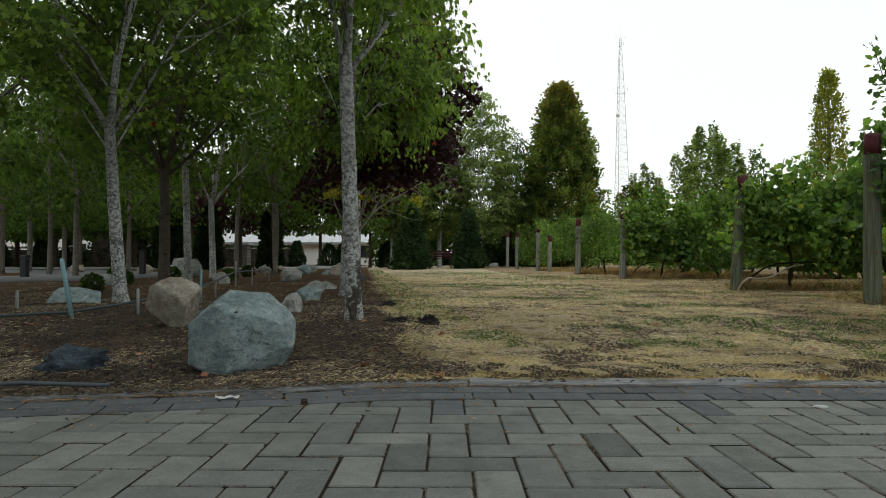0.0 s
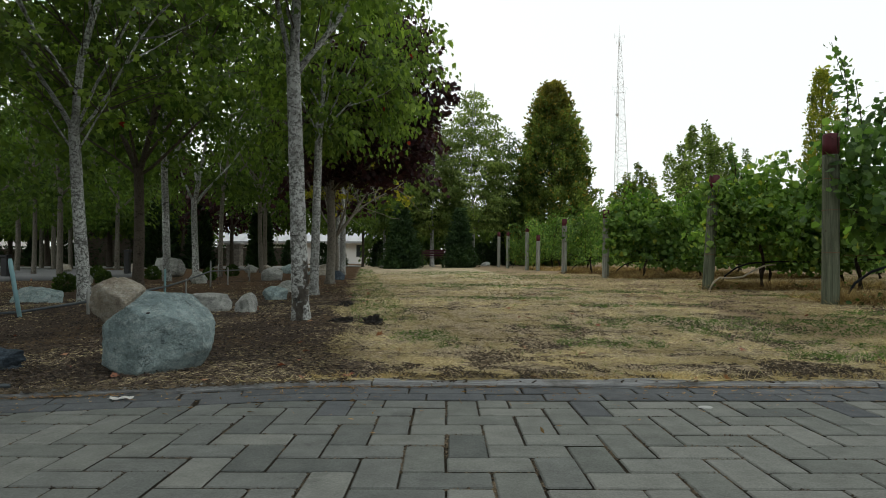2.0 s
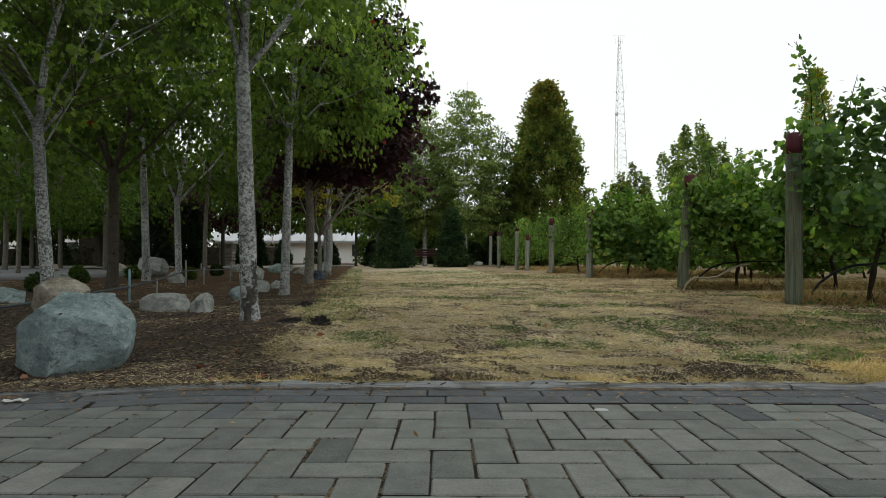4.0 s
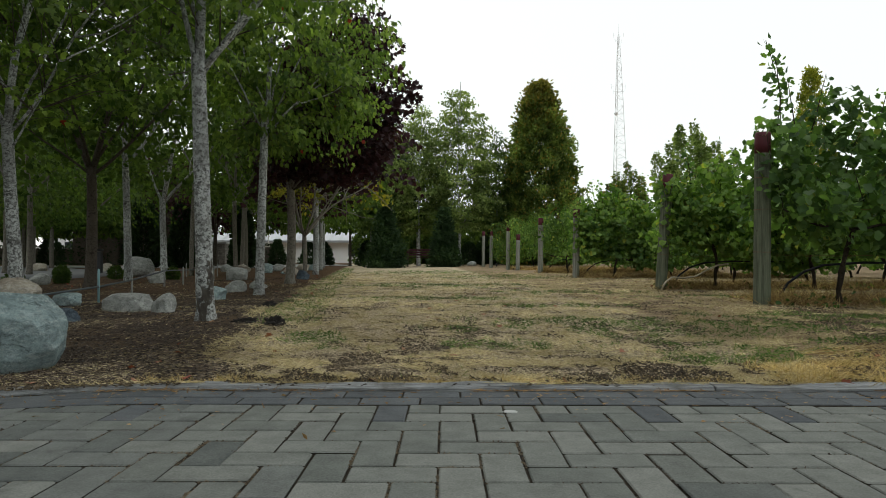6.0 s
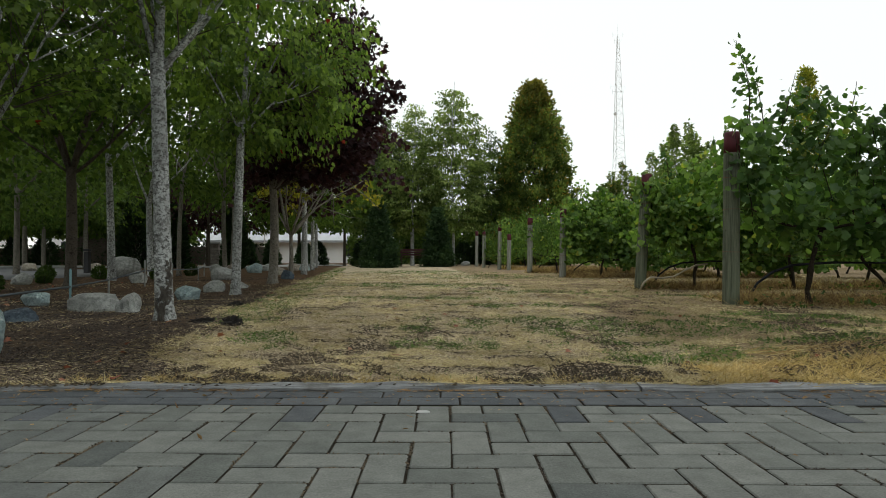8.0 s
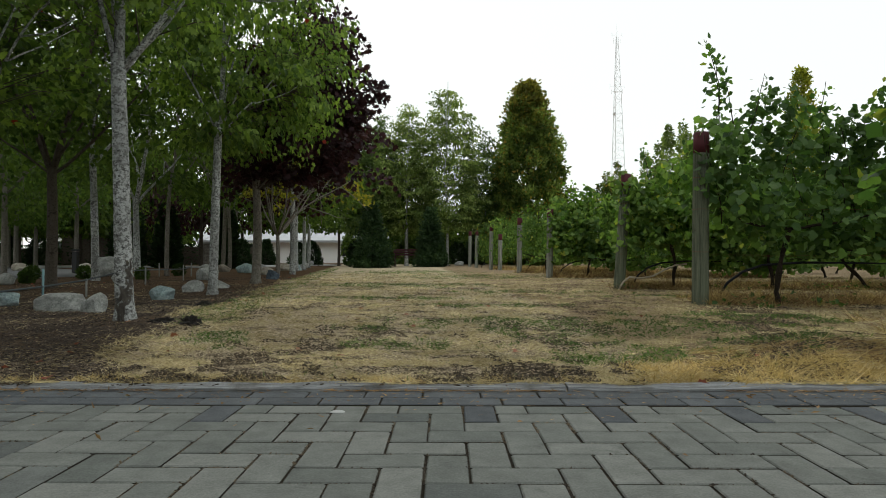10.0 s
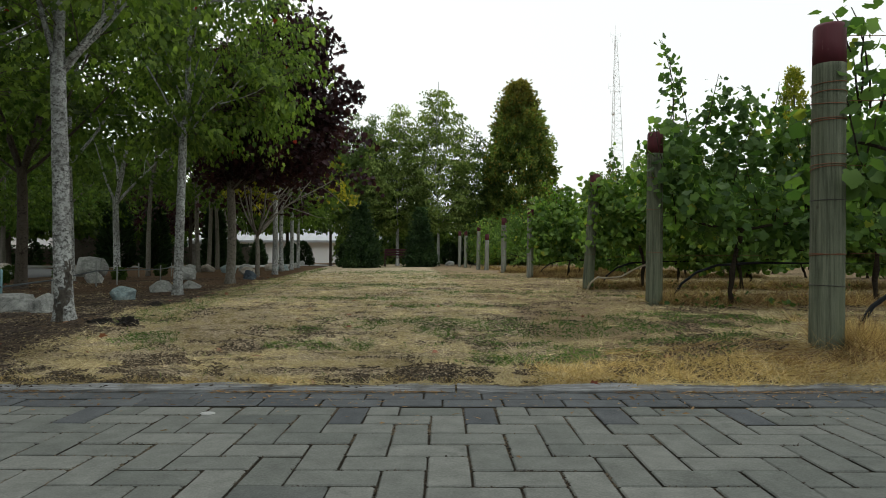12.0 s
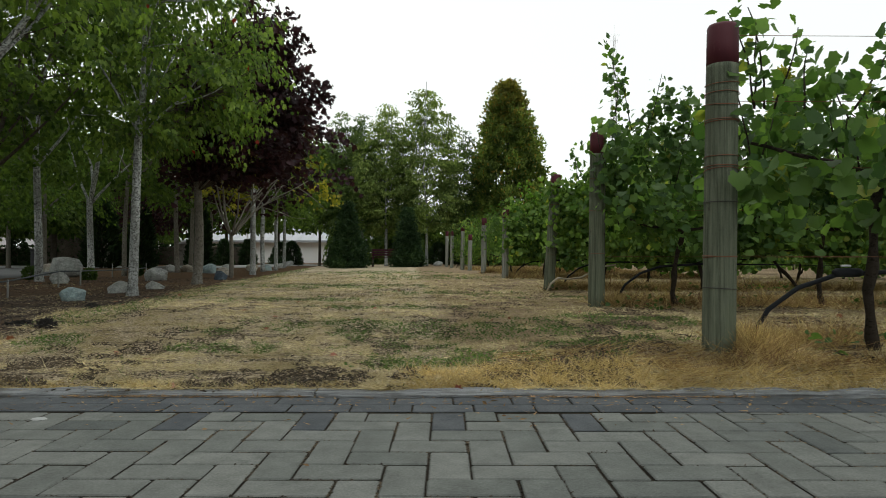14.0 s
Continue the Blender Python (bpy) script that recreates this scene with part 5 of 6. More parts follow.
for i, (x, y, d, h) in enumerate(ROWS_Y):
    if i in (6, 8):
        continue
    if i == 3:
        for j in range(6):
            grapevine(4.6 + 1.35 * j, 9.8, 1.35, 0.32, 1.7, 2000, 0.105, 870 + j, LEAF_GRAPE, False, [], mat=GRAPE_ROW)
    far = 1.2 + 0.80 * (y + 1.8) + 2.5
    span = 1.35
    z0, z1 = (0.80, 1.28) if i == 0 else (0.66, 1.95) if i == 1 else (0.60, 1.62) if i == 2 else (0.38, 1.80)
    n = 1 + int((far - x) / span)
    for j in range(n):
        rr = np.random.default_rng(900 + i * 50 + j)
        cx = x + 0.12 + span * (j + 0.5)
        shoots = [(rr.uniform(-0.6, 0.6), rr.uniform(0.25, 0.6), rr.normal() * 0.3) for _ in range(4)]
        if i == 1 and j == 0:
            shoots = [(-0.62, 0.95, -0.05), (-0.6, 0.75, 0.0), (-0.45, 0.5, -0.35), (-0.3, 0.55, 0.2), (0.3, 0.45, 0.4)]
        if i == 0 and j == 0:
            shoots = [(-0.60, 0.52, -0.10), (-0.60, 0.42, 0.05), (-0.55, 0.55, 0.0), (-0.5, 0.4, 0.15), (-0.35, 0.35, 0.2), (-0.1, 0.5, 0.8), (0.3, 0.3, 0.1)]
        near = y < 10
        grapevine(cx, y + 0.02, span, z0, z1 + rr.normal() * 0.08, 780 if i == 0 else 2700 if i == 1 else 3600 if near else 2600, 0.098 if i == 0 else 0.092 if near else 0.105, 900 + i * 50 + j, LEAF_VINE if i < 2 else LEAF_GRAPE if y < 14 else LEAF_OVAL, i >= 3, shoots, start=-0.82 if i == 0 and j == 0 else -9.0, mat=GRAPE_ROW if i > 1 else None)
    gz = float(ground_z(x, y))
    x1 = x + 0.12 + span * n
    for z in ((0.47, 0.9, 1.22, 1.54) if i == 0 else (0.47, 0.9, 1.22)):
        wire("trellis_wire", [(x + d / 2, y - d / 2, gz + z), ((x + x1) / 2, y - d / 2, gz + z - 0.01), (x1, y - d / 2, gz + z)], 0.0016, WIRE_RUST, "thin rusty trellis wire along a vine row")
    pz = gz + 0.40
    pipe = [(x + 0.20, y + 0.12, gz - 0.02), (x + 0.24, y + 0.11, gz + 0.10), (x + 0.30, y + 0.1, gz + 0.20), (x + 0.44, y + 0.08, pz - 0.09), (x + 0.62, y + 0.06, pz - 0.025), (x + 1.0, y + 0.05, pz), (x + 2.5, y + 0.05, pz - 0.015), (x1, y + 0.05, pz)]
    wire("irrigation_pipe", pipe, 0.012, PIPE_BLACK, "black drip irrigation pipe rising from the ground", "pipe", "irrigation pipes")

valve = thing("irrigation_valve", 2.95, 1.435, float(ground_z(2.95, 1.435)) + 0.385, "black pipe valve with a white lever", "valve")
part("valve_body", tubes("valve_body", [(np.array([(-0.07, 0, -0.005), (-0.05, 0, 0), (0.05, 0, 0), (0.07, 0, 0)]), np.array([0.017, 0.024, 0.024, 0.017]))], PIPE_BLACK, 10), valve)
part("lever", box_mesh("lever", (0.05, 0.014, 0.01), WHITE_PAINT, 0.003, (-0.01, 0, 0.035)), valve, "white plastic lever")
hz = float(ground_z(2.5, 7.1))
wire("garden_hose", [(2.32, 6.92, hz), (2.38, 6.92, hz + 0.11), (2.47, 6.92, hz + 0.18), (2.62, 6.93, hz + 0.165), (2.80, 6.94, hz + 0.19), (2.97, 6.97, hz + 0.28), (3.12, 7.0, hz + 0.34), (3.3, 7.05, hz + 0.36)], 0.013, PIPE_TAN, "tan hose looped from an end post", "hose", "")


# ---- bed fittings ----
def stake(x, y, h, r_, mat, label, lean=(0, 0)):
    z = float(ground_z(x, y))
    ob = new("stake", tubes("stake", [(np.array([(0, 0, -0.05), (lean[0] * h, lean[1] * h, h - 0.02), (lean[0] * h, lean[1] * h, h)]), np.array([r_, r_, r_ * 0.6]))], mat, 10))
    ob.matrix_world = pose(x, y, z)
    tagged(ob, label, "stake", "stakes in the bed")


stake(-4.45, 2.80, 0.43, 0.016, PIPE_BLUE, "leaning faded blue pipe stake in mulch", (-0.2, 0))
for x, y, h, m_ in [(-4.08, 3.02, 0.2, STAKE), (-4.32, 4.9, 0.36, PIPE_BLUE), (-4.71, 6.4, 0.24, STAKE), (-4.91, 7.8, 0.40, STAKE), (-4.75, 8.1, 0.28, STAKE), (-5.2, 3.3, 0.15, STAKE), (-5.15, 10.5, 0.3, STAKE), (-5.8, 12.5, 0.3, STAKE), (-6.3, 12.0, 0.3, STAKE)]:
    stake(x, y, h, 0.012, m_, "thin pale stake holding a drip pipe" if m_ is STAKE else "faded blue pipe stake in mulch")
bz = lambda x, y, h: (x, y, float(ground_z(x, y)) + h)
wire("irrigation_pipe", [bz(-6.4, 2.5, 0.012), bz(-5.3, 2.6, 0.012), bz(-4.49, 2.82, 0.03), bz(-4.08, 3.02, 0.10), bz(-4.2, 4.0, 0.13), bz(-4.32, 4.9, 0.17), bz(-4.71, 6.4, 0.22), bz(-4.91, 7.8, 0.24), bz(-5.15, 10.5, 0.22), bz(-5.8, 12.5, 0.2)], 0.011, PIPE_SLATE, "black drip pipe strung on stakes over mulch", "pipe", "irrigation pipes")
wire("garden_hose", [bz(-4.4, 0.22, 0.03), bz(-3.6, 0.42, 0.035), bz(-3.3, 0.52, 0.04), bz(-3.0, 0.58, 0.02)], 0.009, PIPE_SLATE, "grey hose lying on the timber edging", "hose", "")
for x, y, h in [(-9.3, 14.0, 0.55), (-10.0, 10.6, 0.4), (-12.0, 12.5, 0.4)]:
    t = thing("bollard_light", x, y, float(ground_z(x, y)), "short black bollard lamp beside the drive", "lamp", "bollard lamps")
    part("column", box_mesh("column", (0.12, 0.12, h), DARK_METAL, 0.01, (0, 0, h / 2)), t)
    part("cap", box_mesh("cap", (0.14, 0.14, 0.06), DARK_METAL, 0.01, (0, 0, h + 0.04)), t)
for i, (x, y, s) in enumerate([(-6.6, 6.9, 0.13), (-7.2, 9.0, 0.12), (-6.9, 10.2, 0.13), (-8.3, 10.8, 0.15), (-5.9, 10.4, 0.12), (-6.5, 13.5, 0.15)]):
    t = thing("boxwood_shrub", x, y, float(ground_z(x, y)), "small round boxwood shrub in mulch", "shrub", "boxwood shrubs")
    r = np.random.default_rng(300 + i)
    n = 900
    dv = unit(r.normal(size=(n, 3)))
    at = dv * s * np.sqrt(r.uniform(0.3, 1.05, (n, 1))) + np.array([0, 0, s * 0.85])
    at[:, 2] = np.maximum(at[:, 2], 0.01)
    part("stem", tubes("stem", [(np.array([(0, 0, -0.03), (0, 0, s)]), 0.01)], BARK_DARK, 5), t)
    part("leaf_cover", leaves("leaf_cover", at, dv + r.normal(size=(n, 3)) * 0.5, 0.045 * r.uniform(0.7, 1.2, n), LEAF_OVAL, BOX, 0.3, r=r), t, kind="stuff")
MAROON_WOOD = plain_mat("maroon_stained_wood", (0.035, 0.008, 0.010), (0.06, 0.013, 0.016), 14, 0.6)
bench = thing("garden_bench", -1.86, 27.6, float(ground_z(-1.86, 27.6)), "maroon slatted garden bench at the end of the lawn", "bench")
for sx in (-0.55, 0.55):
    for sy in (-0.2, 0.2):
        part("leg", box_mesh("leg", (0.06, 0.06, 0.42 if sy < 0 else 0.82), MAROON_WOOD, 0.005, (sx, sy, 0.21 if sy < 0 else 0.41)), bench)
for k_ in range(4):
    part("seat_slat", box_mesh("seat_slat", (1.25, 0.09, 0.03), MAROON_WOOD, 0.004, (0, -0.18 + 0.115 * k_, 0.435)), bench)
for k_ in range(3):
    part("back_slat", box_mesh("back_slat", (1.25, 0.03, 0.08), MAROON_WOOD, 0.004, (0, 0.175, 0.55 + 0.11 * k_)), bench)
wire("flag_pole", [(-14.6, 48, 0), (-14.6, 48, 3), (-14.6, 48, 6)], 0.05, WHITE_PAINT, "slim white pole before the building", "pole", "")


# ---- loose cover: straw, grass, chips, fallen leaves ----
def bed_side(x, y):
    """Negative inside the mulch bed, positive on the lawn."""
    return x + 0.13 * y + 1.70 - 0.22 * 0.67 ** y


def smooth_field(x, y, s, seed):
    """A soft random field between about -1 and 1."""
    r = np.random.default_rng(seed)
    v = np.zeros_like(x)
    for _ in range(14):
        a, f, ph = r.uniform(0, 6.28), s * r.uniform(0.4, 2.2), r.uniform(0, 6.28)
        v += np.sin((x * math.cos(a) + y * math.sin(a)) * f + ph)
    return v / 3.7


def scatter(n, y0, y1, r, power=2.2):
    """Places on the ground, thinning out with distance."""
    y = y0 + (y1 - y0) * r.uniform(0, 1, n) ** power
    x = -0.3 + (r.uniform(-1, 1, n)) * (0.9 * (y + 1.8) + 1.4)
    keep = (y > edge_y(x) + 0.07) & (x < 9)
    return x[keep], y[keep]


def cover(name, x, y, way, ln, wid, mat, label, up, lift=0.004, template=GRASS, r=rng):
    at = np.column_stack([x, y, ground_z(x, y) + lift])
    ob = new(name, leaves(name, at, way, ln, template, mat, up, width=wid, r=r))
    return tagged(ob, label, "ground cover", kind="stuff")


GREEN_SPOTS = [(0.4, 2.6, 0.95, 0.32), (1.35, 2.25, 0.8, 0.35), (-0.9, 8.3, 1.3, 0.8), (0.9, 6.3, 0.8, 0.4), (0.95, 1.45, 0.55, 0.22), (2.1, 2.9, 0.7, 0.35),
               (-0.35, 1.85, 0.5, 0.13), (-0.7, 5.0, 0.9, 0.35), (1.7, 1.75, 0.5, 0.2), (0.3, 4.0, 0.7, 0.2), (0.6, 13, 1.6, 1.5), (-1.2, 17, 1.5, 2), (2.9, 5.4, 1.0, 0.3), (-1.5, 2.1, 0.3, 0.25)]
BARE_SPOTS = [(-1.05, 1.08, 0.34, 0.13), (-0.35, 1.12, 0.30, 0.10), (-0.65, 0.86, 0.30, 0.06), (0.0, 0.96, 0.26, 0.06), (-1.25, 1.5, 0.25, 0.09), (0.15, 1.55, 0.22, 0.07), (-0.6, 1.45, 0.2, 0.06), (0.75, 1.95, 0.2, 0.07), (-0.2, 2.3, 0.25, 0.07)]


def spots(x, y, table):
    """How far a place lies inside the nearest of some ragged oval spots (above 0: inside)."""
    wob = 0.45 * smooth_field(x, y, 9, 31) + 0.25 * smooth_field(x, y, 22, 32)
    best = np.full_like(x, -9.0)
    for cx, cy, rx, ry in table:
        best = np.maximum(best, 1 - np.hypot((x - cx) / rx, (y - cy) / ry) + wob)
    return best


r5 = np.random.default_rng(5)
x, y = scatter(620000, 0.7, 16, r5, 2.4)
side = bed_side(x, y) + 0.12 * smooth_field(x, y, 3, 1)
bald = spots(x, y, BARE_SPOTS)
thin = smooth_field(x, y, 11, 33)
lucky = r5.uniform(0, 1, len(x))
lush = spots(x, y, GREEN_SPOTS)
patchy = smooth_field(x, y, 7, 81) + 0.7 * smooth_field(x, y, 19, 82)
keep = (side > 0) & (patchy < 0.45 + 0.6 * lucky) & (bald < -0.1 + 0.3 * lucky) & (lucky > 0.45 + 0.35 * (thin > 0.2) - 0.25 * (thin < -0.4)) & (lush < 0.15 + 0.3 * (lucky - 0.45)) 
x, y = x[keep], y[keep]
n = len(x)
way = np.column_stack([r5.normal(size=(n, 2)), np.abs(r5.normal(size=n)) * 0.30])
cover("dry_grass", x, y, way, r5.uniform(0.018, 0.07, n), 0.0024 + 0.0008 * y, STRAW, "flattened straw-coloured mown grass", 1.2, r=r5)

x, y = scatter(200000, 0.75, 24, r5, 1.8)
g = spots(x, y, GREEN_SPOTS)
lucky = r5.uniform(0, 1, len(x))
keep = (bed_side(x, y) > -0.1) & (g > 0.1 * lucky) | (np.abs(bed_side(x, y) - 0.22) < 0.24) & (y > 2.6) & (lucky < 0.8) | (bed_side(x, y) > 0) & (lucky < 0.012)
x, y = x[keep], y[keep]
n = len(x)
way = np.column_stack([r5.normal(size=(n, 2)) * 0.8, np.abs(r5.normal(size=n)) * 0.5 + 0.15])
cover("green_grass", x, y, way, r5.uniform(0.018, 0.05, n), 0.0035 + 0.0008 * y, BLADE, "short green grass in patches of the dry lawn", 0.5, r=r5)

x, y = scatter(130000, 0.75, 12, r5, 1.8)
g = spots(x, y, GREEN_SPOTS) + 0.5 * smooth_field(x, y, 16, 41)
keep = (bed_side(x, y) > 0) & (g > 0.45)
x, y = x[keep], y[keep]
n = len(x)
way = np.column_stack([r5.normal(size=(n, 2)), np.abs(r5.normal(size=n)) * 0.25])
cover("clover", x, y, way, r5.uniform(0.010, 0.026, n), r5.uniform(0.010, 0.022, n), CLOVER, "low green clover and weeds in the dry lawn", 1.5, 0.012, LEAF_OVAL, r=r5)

# shredded straw matted on the mulch
r9 = np.random.default_rng(9)
x, y = scatter(420000, 0.55, 9, r9, 2.0)
f_ = smooth_field(x, y, 3.1, 4) + 0.6 * smooth_field(x, y, 11, 5) + 0.35 * smooth_field(x, y, 30, 6)
lucky = r9.uniform(0, 1, len(x))
keep = (bed_side(x, y) + 0.12 * smooth_field(x, y, 3, 1) < 0.1) & (lucky < 0.05 + 0.42 * np.clip(f_ + 0.35, 0, 1))
x, y = x[keep], y[keep]
n = len(x)
turn = 1.5 * smooth_field(x, y, 6, 7) + r9.normal(size=n) * 0.7
way = np.column_stack([np.cos(turn), np.sin(turn) * 0.8, np.abs(r9.normal(size=n)) * 0.16])
pale = r9.uniform(0, 1, n) < 0.38
for sel, mat, word in ((pale, STRAW, "pale"), (~pale, SHRED, "grey-brown")):
    m_ = int(sel.sum())
    cover("shredded_straw", x[sel], y[sel], way[sel], r9.uniform(0.010, 0.042, m_), r9.uniform(0.0012, 0.0028, m_) + 0.0004 * y[sel], mat, "%s shredded straw matted on dark mulch" % word, 1.6, 0.007, r=r9)

# taller dry tufts along the edging, round the posts and under the vines
tx, ty, tl = [], [], []
for _ in range(1750):
    a = r5.uniform(0, 1)
    if a < 0.26:
        cx = r5.uniform(-1.9, 4.5) if a < 0.18 else r5.uniform(0.8, 3.2)
        cy, ln, k_ = float(edge_y(cx)) + r5.uniform(0.06, 0.2 if cx < 0.8 else 0.5), 0.03 if cx < 0.8 else 0.075, 30
    elif a < 0.42:
        i = int(r5.integers(0, 5))
        cx, cy, ln, k_ = ROWS_Y[i][0] + 0.19 + r5.normal() * 0.06, ROWS_Y[i][1] + 0.05 + r5.normal() * 0.06, 0.14, 34
    else:
        i = int(r5.integers(0, 7))
        cx, cy, ln, k_ = ROWS_Y[i][0] + r5.uniform(0.15, 5), ROWS_Y[i][1] + 0.12 + np.abs(r5.normal()) * 0.35, 0.15, 40
    tx.append(cx + r5.normal(size=k_) * 0.04), ty.append(cy + r5.normal(size=k_) * 0.035), tl.append(np.full(k_, ln))
x, y, ln = np.concatenate(tx), np.concatenate(ty), np.concatenate(tl)
keep = y > edge_y(x) + 0.05
x, y, ln = x[keep], y[keep], ln[keep]
n = len(x)
way = np.column_stack([r5.normal(size=(n, 2)) * 0.75, np.abs(r5.normal(size=n)) * 0.4 + 0.04 + 0.25 * (ln > 0.1)])
brown = (y > 1.05) & (x > 1.9) & (r5.uniform(0, 1, n) < 0.5)
for sel, mat, word in ((~brown, STRAW_GOLD, "golden"), (brown, STRAW_BROWN, "brown")):
    m_ = int(sel.sum())
    cover("tall_dry_grass", x[sel], y[sel], way[sel], ln[sel] * r5.uniform(0.5, 1.5, m_), 0.0032 + 0.0006 * y[sel], mat, "taller %s dry grass tufts along the edging and posts" % word, 0.4, r=r5)

# golden tufts beside the end posts, matted straw before the vine row
r8 = np.random.default_rng(8)
px_ = np.concatenate([ROWS_Y[i][0] + 0.15 + r8.normal(size=k_) * 0.045 for i, k_ in ((0, 330), (1, 200), (2, 120))])
py_ = np.concatenate([ROWS_Y[i][1] - 0.02 + r8.normal(size=k_) * 0.05 for i, k_ in ((0, 330), (1, 200), (2, 120))])
n = len(px_)
way = np.column_stack([r8.normal(size=n) * 0.45 + 0.1, r8.normal(size=n) * 0.35, np.abs(r8.normal(size=n)) * 0.5 + 0.55])
cover("grass_tuft", px_, py_, way, r8.uniform(0.06, 0.21, n), r8.uniform(0.003, 0.005, n), STRAW_GOLD, "golden dry grass tufts beside the end posts", 0.3, r=r8)
px_, py_ = r8.uniform(1.0, 3.6, 5200), 0.83 + r8.uniform(0, 1, 5200) ** 1.3 * 0.75
keep = smooth_field(px_, py_, 6, 71) + 0.6 * smooth_field(px_, py_, 17, 72) > 0.05
px_, py_ = px_[keep], py_[keep]
n = len(px_)
turn = 1.3 * smooth_field(px_, py_, 5, 73) + r8.normal(size=n) * 0.5
way = np.column_stack([np.cos(turn), np.sin(turn) * 0.7, np.abs(r8.normal(size=n)) * 0.18 + 0.03])
old = r8.uniform(0, 1, n) < 0.4
for sel, mat, word in ((~old, STRAW_GOLD, "golden"), (old, STRAW_BROWN, "brown")):
    m_ = int(sel.sum())
    cover("matted_straw", px_[sel], py_[sel], way[sel], r8.uniform(0.06, 0.15, m_), r8.uniform(0.0025, 0.0045, m_), mat, "matted %s straw lying before the vine row" % word, 0.8, 0.010, r=r8)

# tangled mounds of dead grass along the feet of the near rows
gx_, gy2, gl = [], [], []
for i, n_ in ((0, 40), (1, 62), (2, 60), (3, 50), (4, 40)):
    for _ in range(n_):
        cx, cy = ROWS_Y[i][0] + 0.1 + 3.6 * (1 + 0.4 * (i > 1)) * r8.uniform(0, 1) ** 1.2, ROWS_Y[i][1] + r8.normal() * 0.16
        k_ = int(r8.integers(40, 110))
        gx_.append(cx + r8.normal(size=k_) * 0.09), gy2.append(cy + r8.normal(size=k_) * 0.06), gl.append(r8.uniform(0.5, 1.4, k_) * r8.uniform(0.09, 0.19))
x, y, ln = np.concatenate(gx_), np.concatenate(gy2), np.concatenate(gl)
n = len(x)
way = np.column_stack([r8.normal(size=n) * 0.8, r8.normal(size=n) * 0.5, np.abs(r8.normal(size=n)) * 0.45 + 0.12])
old = r8.uniform(0, 1, n) < 0.62
for sel, mat, word in ((~old, STRAW_GOLD, "golden"), (old, STRAW_BROWN, "brown")):
    cover("dead_grass_mounds", x[sel], y[sel], way[sel], ln[sel], 0.0026 + 0.0007 * y[sel], mat, "tangled %s dead grass under the vines" % word, 0.4, r=r8)

# low green weeds and suckers under the vines
wx, wy = [], []
for _ in range(46):
    i = int(r5.integers(0, 3))
    cx, cy = ROWS_Y[i][0] + r5.uniform(0.05, 3.5), ROWS_Y[i][1] + r5.normal() * 0.2
    k_ = int(r5.integers(6, 16))
    wx.append(cx + r5.normal(size=k_) * 0.09), wy.append(cy + r5.normal(size=k_) * 0.06)
x, y = np.concatenate(wx), np.concatenate(wy)
n = len(x)
at = np.column_stack([x, y, ground_z(x, y) + np.abs(r5.normal(size=n)) * 0.045 + 0.01])
way = np.column_stack([r5.normal(size=(n, 2)), r5.normal(size=n) * 0.3])
weeds = new("weeds", leaves("weeds", at, way, r5.uniform(0.02, 0.055, n), LEAF_GRAPE, GRAPE, 0.9, r=r5))
tagged(weeds, "low green weeds and suckers under the vines", "weeds", kind="stuff")

# bark chips
PRISM = (np.array([(-0.5, 0, 0), (0.5, 0.1, 0), (0.35, 1, 0), (-0.4, 0.9, 0), (-0.3, 0.15, 0.22), (0.3, 0.8, 0.22)], float),
         np.array([(0, 1, 4), (1, 2, 5), (1, 5, 4), (2, 3, 5), (3, 0, 4), (3, 4, 5)]))
x, y = scatter(190000, 0.55, 12, r5, 1.9)
keep = bed_side(x, y) + 0.12 * smooth_field(x, y, 3, 1) < 0.05
x, y = x[keep], y[keep]
n = len(x)
way = np.column_stack([r5.normal(size=(n, 2)), r5.normal(size=n) * 0.2])
cover("bark_mulch", x, y, way, r5.uniform(0.006, 0.024, n), r5.uniform(0.003, 0.008, n), CHIP, "dark shredded bark mulch under trees", 3.0, template=PRISM, r=r5)

x = np.concatenate([cx + r5.uniform(-1.3, 1.3, 520) * rx for cx, cy, rx, ry_ in BARE_SPOTS])
y = np.concatenate([cy + r5.uniform(-1.4, 1.4, 520) * ry_ for cx, cy, rx, ry_ in BARE_SPOTS])
keep = (spots(x, y, BARE_SPOTS) > 0.1) & (y > edge_y(x) + 0.07)
x, y = x[keep], y[keep]
n = len(x)
way = np.column_stack([r5.normal(size=(n, 2)), r5.normal(size=n) * 0.2])
cover("bare_soil_crumbs", x, y, way, r5.uniform(0.004, 0.014, n), r5.uniform(0.003, 0.009, n), CRUMB, "dark crumbs of bare soil in the dry lawn", 3.0, template=PRISM, r=r5)
x, y = scatter(190000, 0.75, 9, r5, 2.0)
keep = (bed_side(x, y) > 0) & (smooth_field(x, y, 7, 81) + 0.7 * smooth_field(x, y, 19, 82) + 0.3 * smooth_field(x, y, 40, 83) > 0.55)
x, y = x[keep], y[keep]
n = len(x)
way = np.column_stack([r5.normal(size=(n, 2)), np.abs(r5.normal(size=n)) * 0.3])
cover("lawn_thatch", x, y, way, r5.uniform(0.006, 0.020, n), r5.uniform(0.002, 0.006, n), CRUMB, "dark brown crumbs of thatch in the dry lawn", 2.0, 0.010, PRISM, r=r5)
x, y = scatter(260, 0.75, 14, r5, 1.4)
n = len(x)
way = np.column_stack([r5.normal(size=(n, 2)), r5.normal(size=n) * 0.15])
